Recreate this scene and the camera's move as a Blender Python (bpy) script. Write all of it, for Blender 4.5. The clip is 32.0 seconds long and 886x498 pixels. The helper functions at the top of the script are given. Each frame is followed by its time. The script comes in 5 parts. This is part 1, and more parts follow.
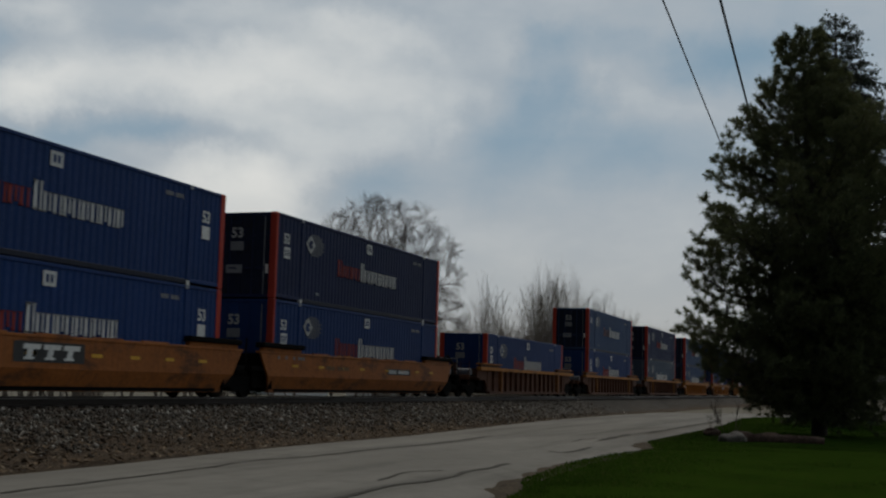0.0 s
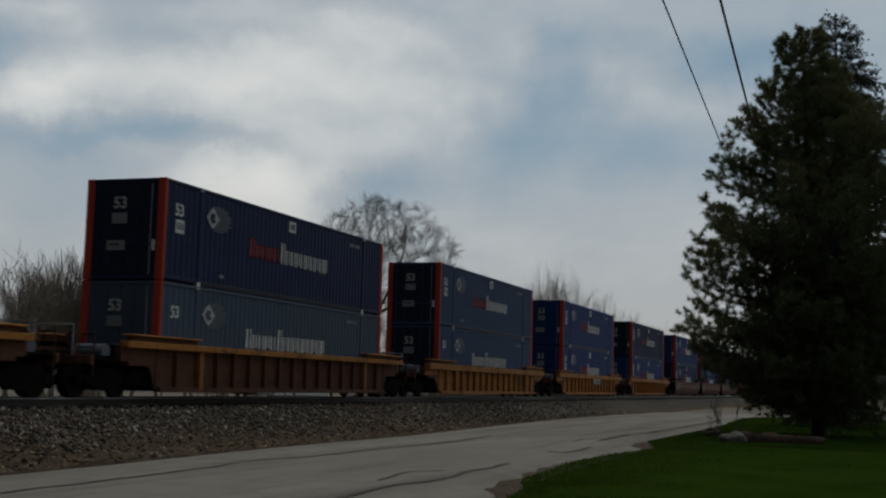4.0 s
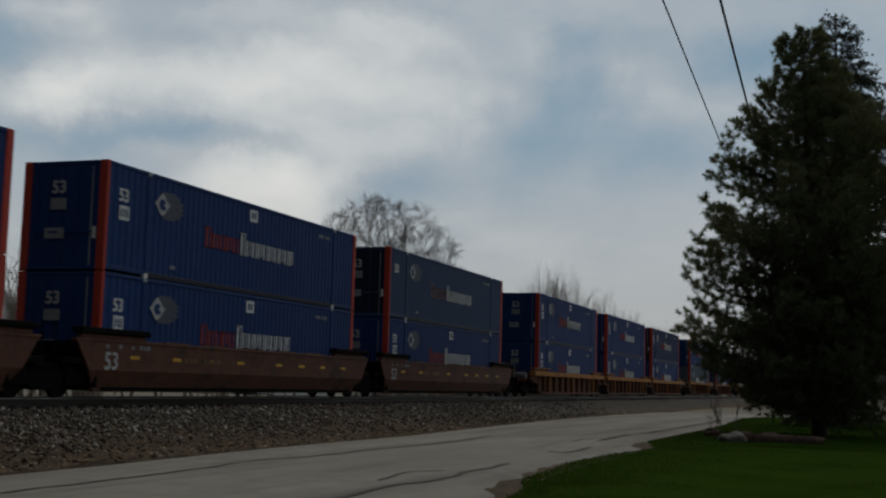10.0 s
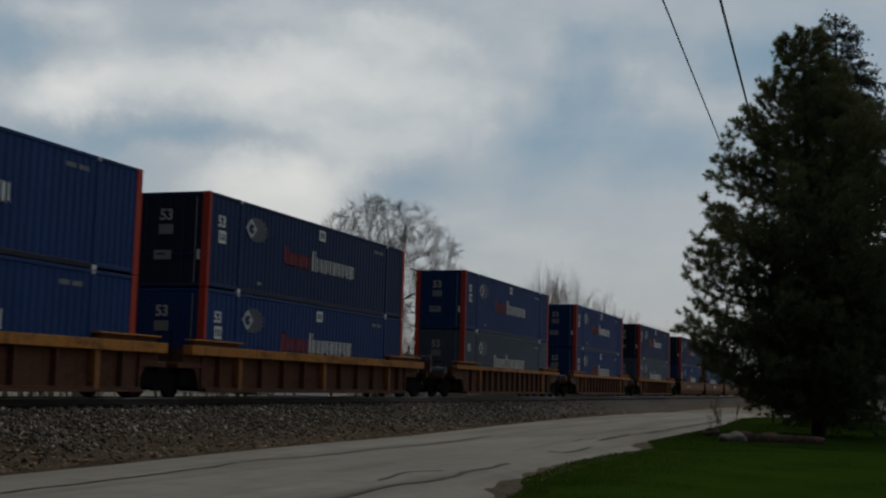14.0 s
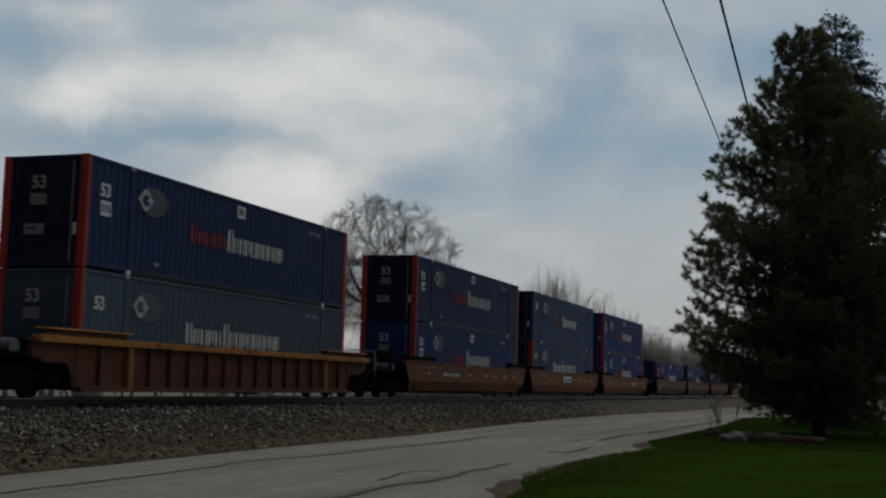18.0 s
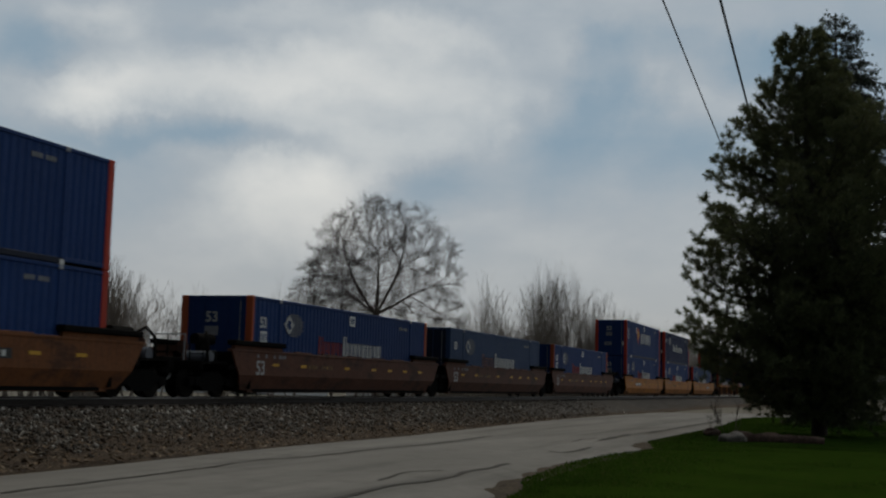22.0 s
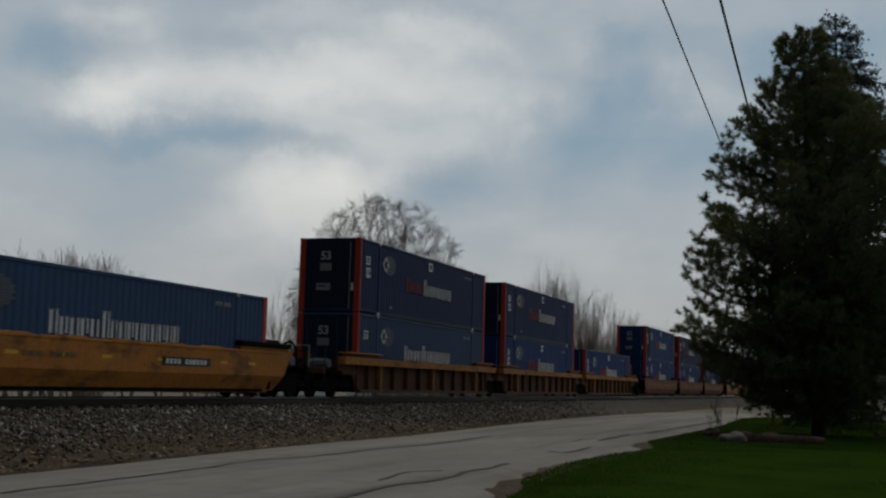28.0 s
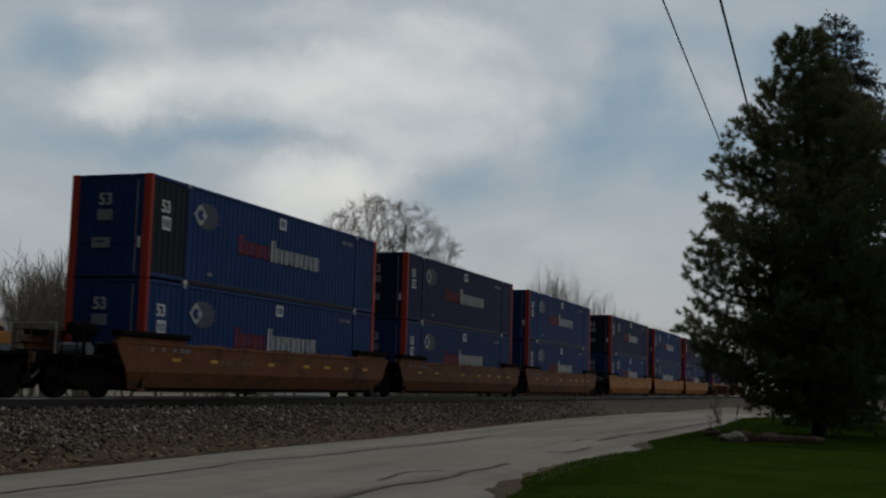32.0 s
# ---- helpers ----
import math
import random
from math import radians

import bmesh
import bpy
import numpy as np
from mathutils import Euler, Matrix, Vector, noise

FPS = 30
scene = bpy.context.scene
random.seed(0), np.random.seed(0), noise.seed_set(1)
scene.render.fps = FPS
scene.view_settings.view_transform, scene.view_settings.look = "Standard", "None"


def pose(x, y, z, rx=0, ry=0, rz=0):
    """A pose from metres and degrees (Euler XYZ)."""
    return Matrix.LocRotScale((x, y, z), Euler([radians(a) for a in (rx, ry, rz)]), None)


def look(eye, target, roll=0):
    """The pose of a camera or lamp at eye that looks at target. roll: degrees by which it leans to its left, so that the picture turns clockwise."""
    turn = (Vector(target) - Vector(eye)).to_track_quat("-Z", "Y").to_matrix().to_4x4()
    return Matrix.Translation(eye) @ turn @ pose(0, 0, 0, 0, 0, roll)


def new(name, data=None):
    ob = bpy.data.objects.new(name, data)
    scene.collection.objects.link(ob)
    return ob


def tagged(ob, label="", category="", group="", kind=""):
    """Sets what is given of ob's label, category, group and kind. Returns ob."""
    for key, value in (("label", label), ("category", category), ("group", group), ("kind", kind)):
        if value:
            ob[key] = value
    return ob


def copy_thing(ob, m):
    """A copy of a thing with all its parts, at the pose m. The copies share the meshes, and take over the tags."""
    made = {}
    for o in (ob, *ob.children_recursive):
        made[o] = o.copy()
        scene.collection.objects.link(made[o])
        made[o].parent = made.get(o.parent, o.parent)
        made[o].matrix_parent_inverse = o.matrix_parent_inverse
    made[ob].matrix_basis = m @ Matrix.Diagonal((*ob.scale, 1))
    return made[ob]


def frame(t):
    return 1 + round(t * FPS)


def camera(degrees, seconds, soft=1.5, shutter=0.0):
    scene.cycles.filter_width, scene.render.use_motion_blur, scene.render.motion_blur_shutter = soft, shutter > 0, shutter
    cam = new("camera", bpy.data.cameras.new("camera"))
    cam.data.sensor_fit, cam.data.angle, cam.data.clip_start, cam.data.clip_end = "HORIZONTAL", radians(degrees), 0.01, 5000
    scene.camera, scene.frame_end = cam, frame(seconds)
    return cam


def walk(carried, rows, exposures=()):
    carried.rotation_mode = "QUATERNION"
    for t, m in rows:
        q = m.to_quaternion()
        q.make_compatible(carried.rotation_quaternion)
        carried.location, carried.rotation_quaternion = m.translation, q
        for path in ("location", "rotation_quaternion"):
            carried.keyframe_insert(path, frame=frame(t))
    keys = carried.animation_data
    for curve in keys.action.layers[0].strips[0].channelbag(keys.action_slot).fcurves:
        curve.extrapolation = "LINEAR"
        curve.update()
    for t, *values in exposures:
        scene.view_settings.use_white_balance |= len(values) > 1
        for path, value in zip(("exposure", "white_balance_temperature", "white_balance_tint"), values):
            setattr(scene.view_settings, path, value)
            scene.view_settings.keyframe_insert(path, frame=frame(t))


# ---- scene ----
cam = camera(39.65, 32.0, soft=2.2, shutter=0.15)
EYE = Vector((0.0, 0.0, 1.6))
YAW, PITCH, ROLL = radians(70.692), radians(6.281), 1.536
AHEAD = Vector((math.sin(YAW) * math.cos(PITCH), math.cos(YAW) * math.cos(PITCH), math.sin(PITCH)))
STAND = look(EYE, EYE + AHEAD * 10, ROLL)
walk(cam, [(0.0, STAND), (32.0, STAND)])

# ---- world, sun and exposure ----
SUN_HIGH, SUN_TURN = radians(50), radians(82)
world = bpy.data.worlds.new("sky")
scene.world = world
world.use_nodes = True
wn = world.node_tree.nodes
sky = wn.new("ShaderNodeTexSky")
sky.sky_type, sky.sun_disc = "NISHITA", False
sky.sun_elevation, sky.sun_rotation = SUN_HIGH, SUN_TURN
wn["Background"].inputs["Strength"].default_value = 0.04
world.node_tree.links.new(sky.outputs["Color"], wn["Background"].inputs["Color"])
sun = new("sun", bpy.data.lights.new("sun", "SUN"))
sun.data.energy, sun.data.angle, sun.data.color = 5.0, radians(30), (1.0, 0.87, 0.68)
toward = Vector((math.sin(SUN_TURN) * math.cos(SUN_HIGH), math.cos(SUN_TURN) * math.cos(SUN_HIGH), math.sin(SUN_HIGH)))
sun.matrix_world = look(toward * 900, (0, 0, 0))
scene.view_settings.exposure = 0.85


# ---- node helpers ----
class Nodes:
    """Short ways to wire a node tree."""

    def __init__(self, name):
        self.mat = bpy.data.materials.new(name)
        self.mat.use_nodes = True
        self.tree = self.mat.node_tree
        self.bsdf = self.tree.nodes["Principled BSDF"]
        self.out = self.tree.nodes["Material Output"]
        self.coord = None

    def node(self, kind, **values):
        n = self.tree.nodes.new(kind)
        for key, value in values.items():
            n.inputs[key.replace("_", " ")].default_value = value
        return n

    def link(self, a, b):
        self.tree.links.new(a, b)

    def place(self):
        if self.coord is None:
            self.coord = self.node("ShaderNodeTexCoord").outputs["Object"]
        return self.coord

    def noise(self, scale, detail=4.0, rough=0.6, stretch=None):
        n = self.node("ShaderNodeTexNoise", Scale=scale, Detail=detail, Roughness=rough)
        if stretch:
            m = self.node("ShaderNodeMapping", Scale=stretch)
            self.link(self.place(), m.inputs["Vector"])
            self.link(m.outputs["Vector"], n.inputs["Vector"])
        else:
            self.link(self.place(), n.inputs["Vector"])
        return n.outputs["Fac"]

    def ramp(self, fac, lo, hi):
        n = self.node("ShaderNodeMapRange")
        n.inputs["From Min"].default_value, n.inputs["From Max"].default_value = lo, hi
        self.link(fac, n.inputs["Value"])
        return n.outputs["Result"]

    def math(self, op, a, b):
        n = self.node("ShaderNodeMath")
        n.operation = op
        for socket, value in ((n.inputs[0], a), (n.inputs[1], b)):
            if isinstance(value, (int, float)):
                socket.default_value = value
            else:
                self.link(value, socket)
        return n.outputs[0]

    def mix(self, fac, a, b, mode="MIX"):
        n = self.node("ShaderNodeMix")
        n.data_type, n.blend_type = "RGBA", mode
        for socket, value in ((n.inputs[0], fac), (n.inputs[6], a), (n.inputs[7], b)):
            if isinstance(value, (int, float)):
                socket.default_value = value
            elif isinstance(value, tuple):
                socket.default_value = (*value, 1)
            else:
                self.link(value, socket)
        return n.outputs[2]

    def random(self):
        return self.node("ShaderNodeObjectInfo").outputs["Random"]

    def island(self):
        return self.node("ShaderNodeNewGeometry").outputs["Random Per Island"]

    def thin(self, colour, share):
        """Lets part of the light through, as leaves do."""
        t, m = self.node("ShaderNodeBsdfTranslucent"), self.node("ShaderNodeMixShader")
        m.inputs[0].default_value = share
        self.link(colour, t.inputs["Color"])
        self.link(self.bsdf.outputs[0], m.inputs[1])
        self.link(t.outputs[0], m.inputs[2])
        self.link(m.outputs[0], self.out.inputs["Surface"])

    def done(self, colour, rough=0.8, metal=0.0, bump=None, strength=0.3, distance=0.02):
        b = self.bsdf.inputs
        for socket, value in ((b["Base Color"], colour), (b["Roughness"], rough)):
            if isinstance(value, (int, float)):
                socket.default_value = value
            elif isinstance(value, tuple):
                socket.default_value = (*value, 1)
            else:
                self.link(value, socket)
        b["Metallic"].default_value = metal
        if bump is not None:
            n = self.node("ShaderNodeBump", Strength=strength, Distance=distance)
            self.link(bump, n.inputs["Height"])
            self.link(n.outputs["Normal"], b["Normal"])
        return self.mat


def paint(name, colour, dirt=(0.03, 0.026, 0.022), wear=0.35, rough=0.6, streak=True, gloss=0.3):
    """Weathered vehicle paint: grime, faded patches and rain streaks."""
    n = Nodes(name)
    big = n.ramp(n.noise(0.7, 5.0, 0.65), 0.35, 0.75)
    fine = n.ramp(n.noise(9.0, 4.0, 0.7), 0.45, 0.8)
    faded = tuple(1.25 * c + 0.008 for c in colour)
    c = n.mix(n.math("MULTIPLY", big, 0.45), colour, faded)
    if streak:
        rain = n.ramp(n.noise(2.2, 4.0, 0.6, (4.0, 4.0, 0.25)), 0.5, 0.8)
        c = n.mix(n.math("MULTIPLY", rain, wear), c, dirt)
    c = n.mix(n.math("MULTIPLY", fine, wear * 0.7), c, dirt)
    if wear >= 0.5:
        scab = n.ramp(n.noise(1.1, 6.0, 0.72, (0.6, 1.0, 1.3)), 0.5, 0.62)
        c = n.mix(n.math("MULTIPLY", scab, 0.7), c, dirt)
        scrape = n.ramp(n.noise(3.0, 5.0, 0.7, (0.5, 1.0, 2.0)), 0.62, 0.7)
        c = n.mix(n.math("MULTIPLY", scrape, 0.5), c, tuple(1.5 * x + 0.03 for x in colour))
    v = n.math("ADD", n.math("MULTIPLY", n.random(), 0.16), 0.92)
    n.bsdf.inputs["Specular IOR Level"].default_value = gloss
    hsv = n.node("ShaderNodeHueSaturation")
    n.link(v, hsv.inputs["Value"])
    n.link(c, hsv.inputs["Color"])
    return n.done(hsv.outputs["Color"], n.math("ADD", n.math("MULTIPLY", fine, 0.2), rough), 0.0, n.noise(30.0), 0.08, 0.01)


def earth(name, a, b, c, scale, bump_scale, strength=0.6, distance=0.04, rough=0.95, gloss=0.1):
    n = Nodes(name)
    n.bsdf.inputs["Specular IOR Level"].default_value = gloss
    col = n.mix(n.ramp(n.noise(scale, 6.0, 0.65), 0.35, 0.65), a, b)
    col = n.mix(n.ramp(n.noise(scale * 9, 4.0, 0.7), 0.45, 0.7), col, c)
    return n.done(col, rough, 0.0, n.noise(bump_scale, 6.0, 0.7), strength, distance)


BLUE = paint("container_blue", (0.0058, 0.03, 0.118), (0.01, 0.015, 0.03), wear=0.35, gloss=0.2)
DARK_DOOR = paint("grimy_door", (0.009, 0.015, 0.036), (0.012, 0.012, 0.014), wear=0.5, gloss=0.15)
PATCH = paint("panel_dark", (0.013, 0.017, 0.021), (0.01, 0.01, 0.011), wear=0.4, gloss=0.15)
DEEP = paint("container_deep_blue", (0.0065, 0.0215, 0.078), (0.01, 0.013, 0.024), wear=0.4, gloss=0.2)
NAVY = paint("container_navy", (0.009, 0.017, 0.06), (0.011, 0.012, 0.018), gloss=0.2)
SLATE = paint("container_slate", (0.026, 0.054, 0.118), (0.022, 0.028, 0.042), gloss=0.2)
PALE = paint("container_faded_blue", (0.05, 0.072, 0.105), (0.034, 0.038, 0.045), gloss=0.2)
RED = paint("post_red", (0.36, 0.032, 0.014), wear=0.25)
ORANGE_POST = paint("post_orange", (0.33, 0.065, 0.018), wear=0.25)
WHITE = paint("marking_white", (0.6, 0.6, 0.575), (0.1, 0.1, 0.11), wear=0.4, rough=0.6)
PALE_LOGO = paint("marking_pale", (0.36, 0.36, 0.35), (0.1, 0.1, 0.11), wear=0.4, rough=0.6)
GREY_LOGO = paint("marking_grey", (0.2, 0.205, 0.215), wear=0.4, rough=0.6)
FADED_RED = paint("marking_faded_red", (0.24, 0.12, 0.115), wear=0.5, rough=0.7)
RED_LOGO = paint("marking_red", (0.26, 0.028, 0.02), wear=0.4, rough=0.6)
EMBLEM_GREY = paint("emblem_grey", (0.1, 0.105, 0.12), wear=0.4, rough=0.6)
DULL_GOLD = paint("marking_dull_gold", (0.16, 0.09, 0.03), wear=0.6)
GOLD = paint("marking_gold", (0.55, 0.3, 0.03), wear=0.3)
STEEL = paint("galvanised_rod", (0.3, 0.31, 0.32), wear=0.3, rough=0.45)
CAR_YELLOW = paint("car_yellow", (0.33, 0.12, 0.013), dirt=(0.06, 0.026, 0.012), wear=0.55, rough=0.65)
CAR_ORANGE = paint("car_rusty_orange", (0.27, 0.086, 0.014), dirt=(0.04, 0.018, 0.011), wear=0.6, rough=0.7)
CAR_BROWN = paint("car_brown", (0.095, 0.036, 0.02), dirt=(0.025, 0.016, 0.012), wear=0.6, rough=0.75)
CAR_RUST = paint("car_rust", (0.088, 0.033, 0.016), dirt=(0.04, 0.017, 0.01), wear=0.7, rough=0.8)
# Rusty ochre with a lowered base: shade under the overhanging chord is painted in.
SHADED_OCHRE = paint("car_ochre", (0.085, 0.038, 0.018), dirt=(0.04, 0.017, 0.01), wear=0.7, rough=0.8)
# Near-black rail: the shadow in the gap between stacked containers, put into colour.
SHADED_RAIL = paint("container_rail", (0.0035, 0.007, 0.02), (0.008, 0.008, 0.01), wear=0.3)
CAR_RUSSET = paint("car_russet", (0.155, 0.054, 0.015), dirt=(0.035, 0.016, 0.01), wear=0.65, rough=0.75)
# Lighter rust for posts: their lit edges are put into the colour.
LIT_RIB = paint("rib_rust", (0.25, 0.1, 0.027), dirt=(0.05, 0.022, 0.012), wear=0.7, rough=0.8)
CHORD = paint("chord_yellow", (0.34, 0.135, 0.022), dirt=(0.07, 0.032, 0.014), wear=0.7, rough=0.75)
# Grimy gear, near black: deep shade under and between cars is in the colour.
SHADED_GRIME = paint("running_gear", (0.0045, 0.0042, 0.004), (0.01, 0.0085, 0.007), wear=0.3, rough=0.95, gloss=0.05)
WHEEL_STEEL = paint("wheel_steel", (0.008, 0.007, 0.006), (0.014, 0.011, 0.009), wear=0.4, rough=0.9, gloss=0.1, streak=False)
PLATE_BLACK = paint("plate_black", (0.03, 0.03, 0.03), wear=0.2)


# ---- mesh helpers ----
def part(name, bm, material, parent=None, label=""):
    me = bpy.data.meshes.new(name)
    bm.to_mesh(me)
    bm.free()
    me.materials.append(material)
    ob = new(name, me)
    if parent is not None:
        ob.parent = parent
    return tagged(ob, label)


def again(ob, m, parent=None):
    """Another piece on the same mesh, at the pose m."""
    o = new(ob.name.split(".")[0], ob.data)
    o.parent = parent or ob.parent
    o.matrix_basis = m
    if "label" in ob:
        o["label"] = ob["label"]
    return o


def box(bm, x0, x1, y0, y1, z0, z1, bevel=0.0):
    vs = [bm.verts.new((x, y, z)) for z in (z0, z1) for y in (y0, y1) for x in (x0, x1)]
    fs = [bm.faces.new([vs[i] for i in f]) for f in ((0, 2, 3, 1), (4, 5, 7, 6), (0, 1, 5, 4), (2, 6, 7, 3), (0, 4, 6, 2), (1, 3, 7, 5))]
    if bevel:
        bmesh.ops.bevel(bm, geom=list({e for f in fs for e in f.edges}), offset=bevel, segments=1, affect="EDGES")
    return bm


def slab(x0, x1, y0, y1, z0, z1, bevel=0.0):
    return box(bmesh.new(), x0, x1, y0, y1, z0, z1, bevel)


def prism(bm, outline, y0, y1):
    """An outline of (x, z) pushed from y0 to y1."""
    a = [bm.verts.new((x, y0, z)) for x, z in outline]
    b = [bm.verts.new((x, y1, z)) for x, z in outline]
    k = len(a)
    bm.faces.new(a)
    bm.faces.new(b[::-1])
    for i in range(k):
        bm.faces.new((a[i], b[i], b[(i + 1) % k], a[(i + 1) % k]))
    bmesh.ops.recalc_face_normals(bm, faces=bm.faces)
    return bm


def drum(bm, centre, axis, r, half, sides=16):
    c, ax = Vector(centre), Vector(axis).normalized()
    u = ax.orthogonal().normalized()
    w = ax.cross(u)
    rings = []
    for k in (-half, half):
        rings.append([bm.verts.new(c + ax * k + u * (r * math.cos(2 * math.pi * i / sides)) + w * (r * math.sin(2 * math.pi * i / sides))) for i in range(sides)])
    a, b = rings
    bm.faces.new(a[::-1])
    bm.faces.new(b)
    for i in range(sides):
        bm.faces.new((a[i], a[(i + 1) % sides], b[(i + 1) % sides], b[i]))
    return bm


def raw(name, verts, faces, material, smooth=False):
    """A mesh object from arrays: verts n x 3, faces n x 3 or n x 4."""
    verts, faces = np.asarray(verts, np.float32), np.asarray(faces, np.int32)
    me = bpy.data.meshes.new(name)
    k = faces.shape[1]
    me.vertices.add(len(verts))
    me.vertices.foreach_set("co", verts.ravel())
    me.loops.add(faces.size)
    me.loops.foreach_set("vertex_index", faces.ravel())
    me.polygons.add(len(faces))
    me.polygons.foreach_set("loop_start", np.arange(0, faces.size, k, dtype=np.int32))
    me.polygons.foreach_set("loop_total", np.full(len(faces), k, np.int32))
    if smooth:
        me.polygons.foreach_set("use_smooth", np.ones(len(faces), bool))
    me.update(calc_edges=True)
    me.validate()
    me.materials.append(material)
    return new(name, me)


def letters(text, height, depth=0.006):
    """A flat mesh of a readable marking, facing -y, its middle at the origin."""
    cu = bpy.data.curves.new("marking", "FONT")
    cu.resolution_u, cu.body, cu.size, cu.align_x, cu.align_y = 4, text, height * 1.4, "CENTER", "CENTER"
    cu.extrude, cu.offset = depth / 2, 0.012
    ob = new("marking", cu)
    me = bpy.data.meshes.new_from_object(ob.evaluated_get(bpy.context.evaluated_depsgraph_get()))
    bpy.data.objects.remove(ob)
    me.transform(Matrix.Rotation(radians(90), 4, "X"))
    return me


def marking(name, me, material, parent, m):
    if not me.materials:
        me.materials.append(material)
    ob = new(name, me)
    ob.parent, ob.matrix_basis = parent, m
    return ob


# ---- ground, track bed and road ----
RAIL = 1.008
TRACK = 19.84


def grid(name, xs, ys, height, material, parent=None):
    X, Y = np.meshgrid(np.asarray(xs, float), np.asarray(ys, float))
    Z = np.vectorize(height)(X, Y)
    v = np.stack([X.ravel(), Y.ravel(), Z.ravel()], 1)
    nx, ny = len(xs), len(ys)
    i = np.arange(nx * ny).reshape(ny, nx)
    f = np.stack([i[:-1, :-1].ravel(), i[:-1, 1:].ravel(), i[1:, 1:].ravel(), i[1:, :-1].ravel()], 1)
    return raw(name, v, f, material, True)


def wave(x, y, size, seed=0.0):
    return noise.noise(Vector((x / size, y / size, seed)))


GRASSLAND = earth("rough_grass", (0.13, 0.12, 0.095), (0.17, 0.155, 0.125), (0.1, 0.095, 0.07), 0.15, 6.0)
LAWN = earth("lawn", (0.0135, 0.031, 0.0035), (0.0225, 0.047, 0.0052), (0.027, 0.0415, 0.007), 0.5, 30.0, 0.5, 0.03, gloss=0.0)
DIRT = earth("shoulder_dirt", (0.058, 0.044, 0.029), (0.088, 0.068, 0.045), (0.03, 0.026, 0.018), 0.9, 11.0, 0.8, 0.05)

ground = grid("ground", [-2500, -1200, -500, -200, *range(-80, 161, 8), 200, 300, 500, 1200, 2800],
              [-2500, -1000, -300, -100, *range(-40, 5, 4), 10, 16, 24, 30, 40, 60, 100, 200, 400, 1000, 2800],
              lambda x, y: -0.12 + (0.05 * wave(x, y, 20) if abs(x) < 400 and abs(y) < 300 else 0), GRASSLAND)
tagged(ground, "rough spring grass and bare earth round the tracks", "ground", kind="structure")

FAR_EDGE = [(-60, 13.2), (-20, 13.2), (10, 13.3), (18, 13.45), (21, 13.6), (23.5, 13.73), (27, 13.88), (31, 13.93), (36, 14.0), (39, 14.15), (44, 14.5), (57, 15.25), (70, 15.45), (80, 15.2), (93, 13.2), (100, -5), (100, -60)]
NEAR_EDGE = [(-60, 4.6), (-20, 4.6), (10, 4.9), (17.5, 5.35), (20.2, 5.98), (22.5, 6.18), (27, 6.42), (30.5, 6.25), (34.2, 6.0), (37.6, 6.85), (42, 6.85), (56, 6.9), (70, 7.5), (78, 7.35), (84, 3), (87, -7), (87, -60)]


def glide(points, k):
    """A smooth line through points, k steps between each two."""
    p = [Vector((x, y)) for x, y in points]
    p = [p[0] * 2 - p[1], *p, p[-1] * 2 - p[-2]]
    line = []
    for i in range(1, len(p) - 2):
        for j in range(k):
            t = j / k
            line.append(0.5 * ((2 * p[i]) + (p[i + 1] - p[i - 1]) * t + (2 * p[i - 1] - 5 * p[i] + 4 * p[i + 1] - p[i + 2]) * t * t + (3 * p[i] - p[i - 1] - 3 * p[i + 1] + p[i + 2]) * t ** 3))
    return [*line, p[-2]]


far_line, near_line = glide(FAR_EDGE, 14), glide(NEAR_EDGE, 14)
EDGE_X = np.array([p.x for p in far_line[:14 * 13]])
EDGE_Y = np.array([p.y for p in far_line[:14 * 13]])
NEAR_X = np.array([p.x for p in near_line[:14 * 13]])
NEAR_Y = np.array([p.y for p in near_line[:14 * 13]])


def asphalt():
    n = Nodes("worn_asphalt")
    n.bsdf.inputs["Specular IOR Level"].default_value = 0.15
    c = n.mix(n.ramp(n.noise(0.25, 5.0, 0.6, (0.4, 1.6, 1.0)), 0.35, 0.7), (0.155, 0.147, 0.13), (0.215, 0.205, 0.182))
    c = n.mix(n.math("MULTIPLY", n.ramp(n.noise(1.3, 6.0, 0.7), 0.48, 0.72), 0.6), c, (0.1, 0.094, 0.083))
    c = n.mix(n.math("MULTIPLY", n.ramp(n.noise(0.8, 4.0, 0.55, (0.07, 1.0, 1.0)), 0.48, 0.64), 0.75), c, (0.085, 0.08, 0.071))
    c = n.mix(n.math("MULTIPLY", n.ramp(n.noise(60.0, 3.0, 0.7), 0.4, 0.7), 0.3), c, (0.1, 0.1, 0.095))
    return n.done(c, 0.85, 0.0, n.noise(45.0, 4.0, 0.7), 0.4, 0.01)


ASPHALT = asphalt()
TAR = earth("crack_tar", (0.058, 0.054, 0.048), (0.1, 0.095, 0.084), (0.048, 0.045, 0.04), 2.0, 20.0, 0.3, 0.01)
across = 12
verts, faces = [], []
for a, b in zip(near_line, far_line):
    for j in range(across + 1):
        f = j / across
        rag = 0.16 * wave(a.x, a.y, 1.1, 3 + f) if j in (0, across) else 0
        p = a.lerp(b, f)
        crown = 0.05 * (1 - (2 * f - 1) ** 2)
        verts.append((p.x, p.y + rag, -0.09 if j in (0, across) else 0.0 + crown))
m = across + 1
for i in range(len(near_line) - 1):
    for j in range(across):
        faces.append((i * m + j, (i + 1) * m + j, (i + 1) * m + j + 1, i * m + j + 1))
road = raw("road", verts, faces, ASPHALT, True)
tagged(road, "worn light grey asphalt lane with tarred cracks", "road", kind="structure")


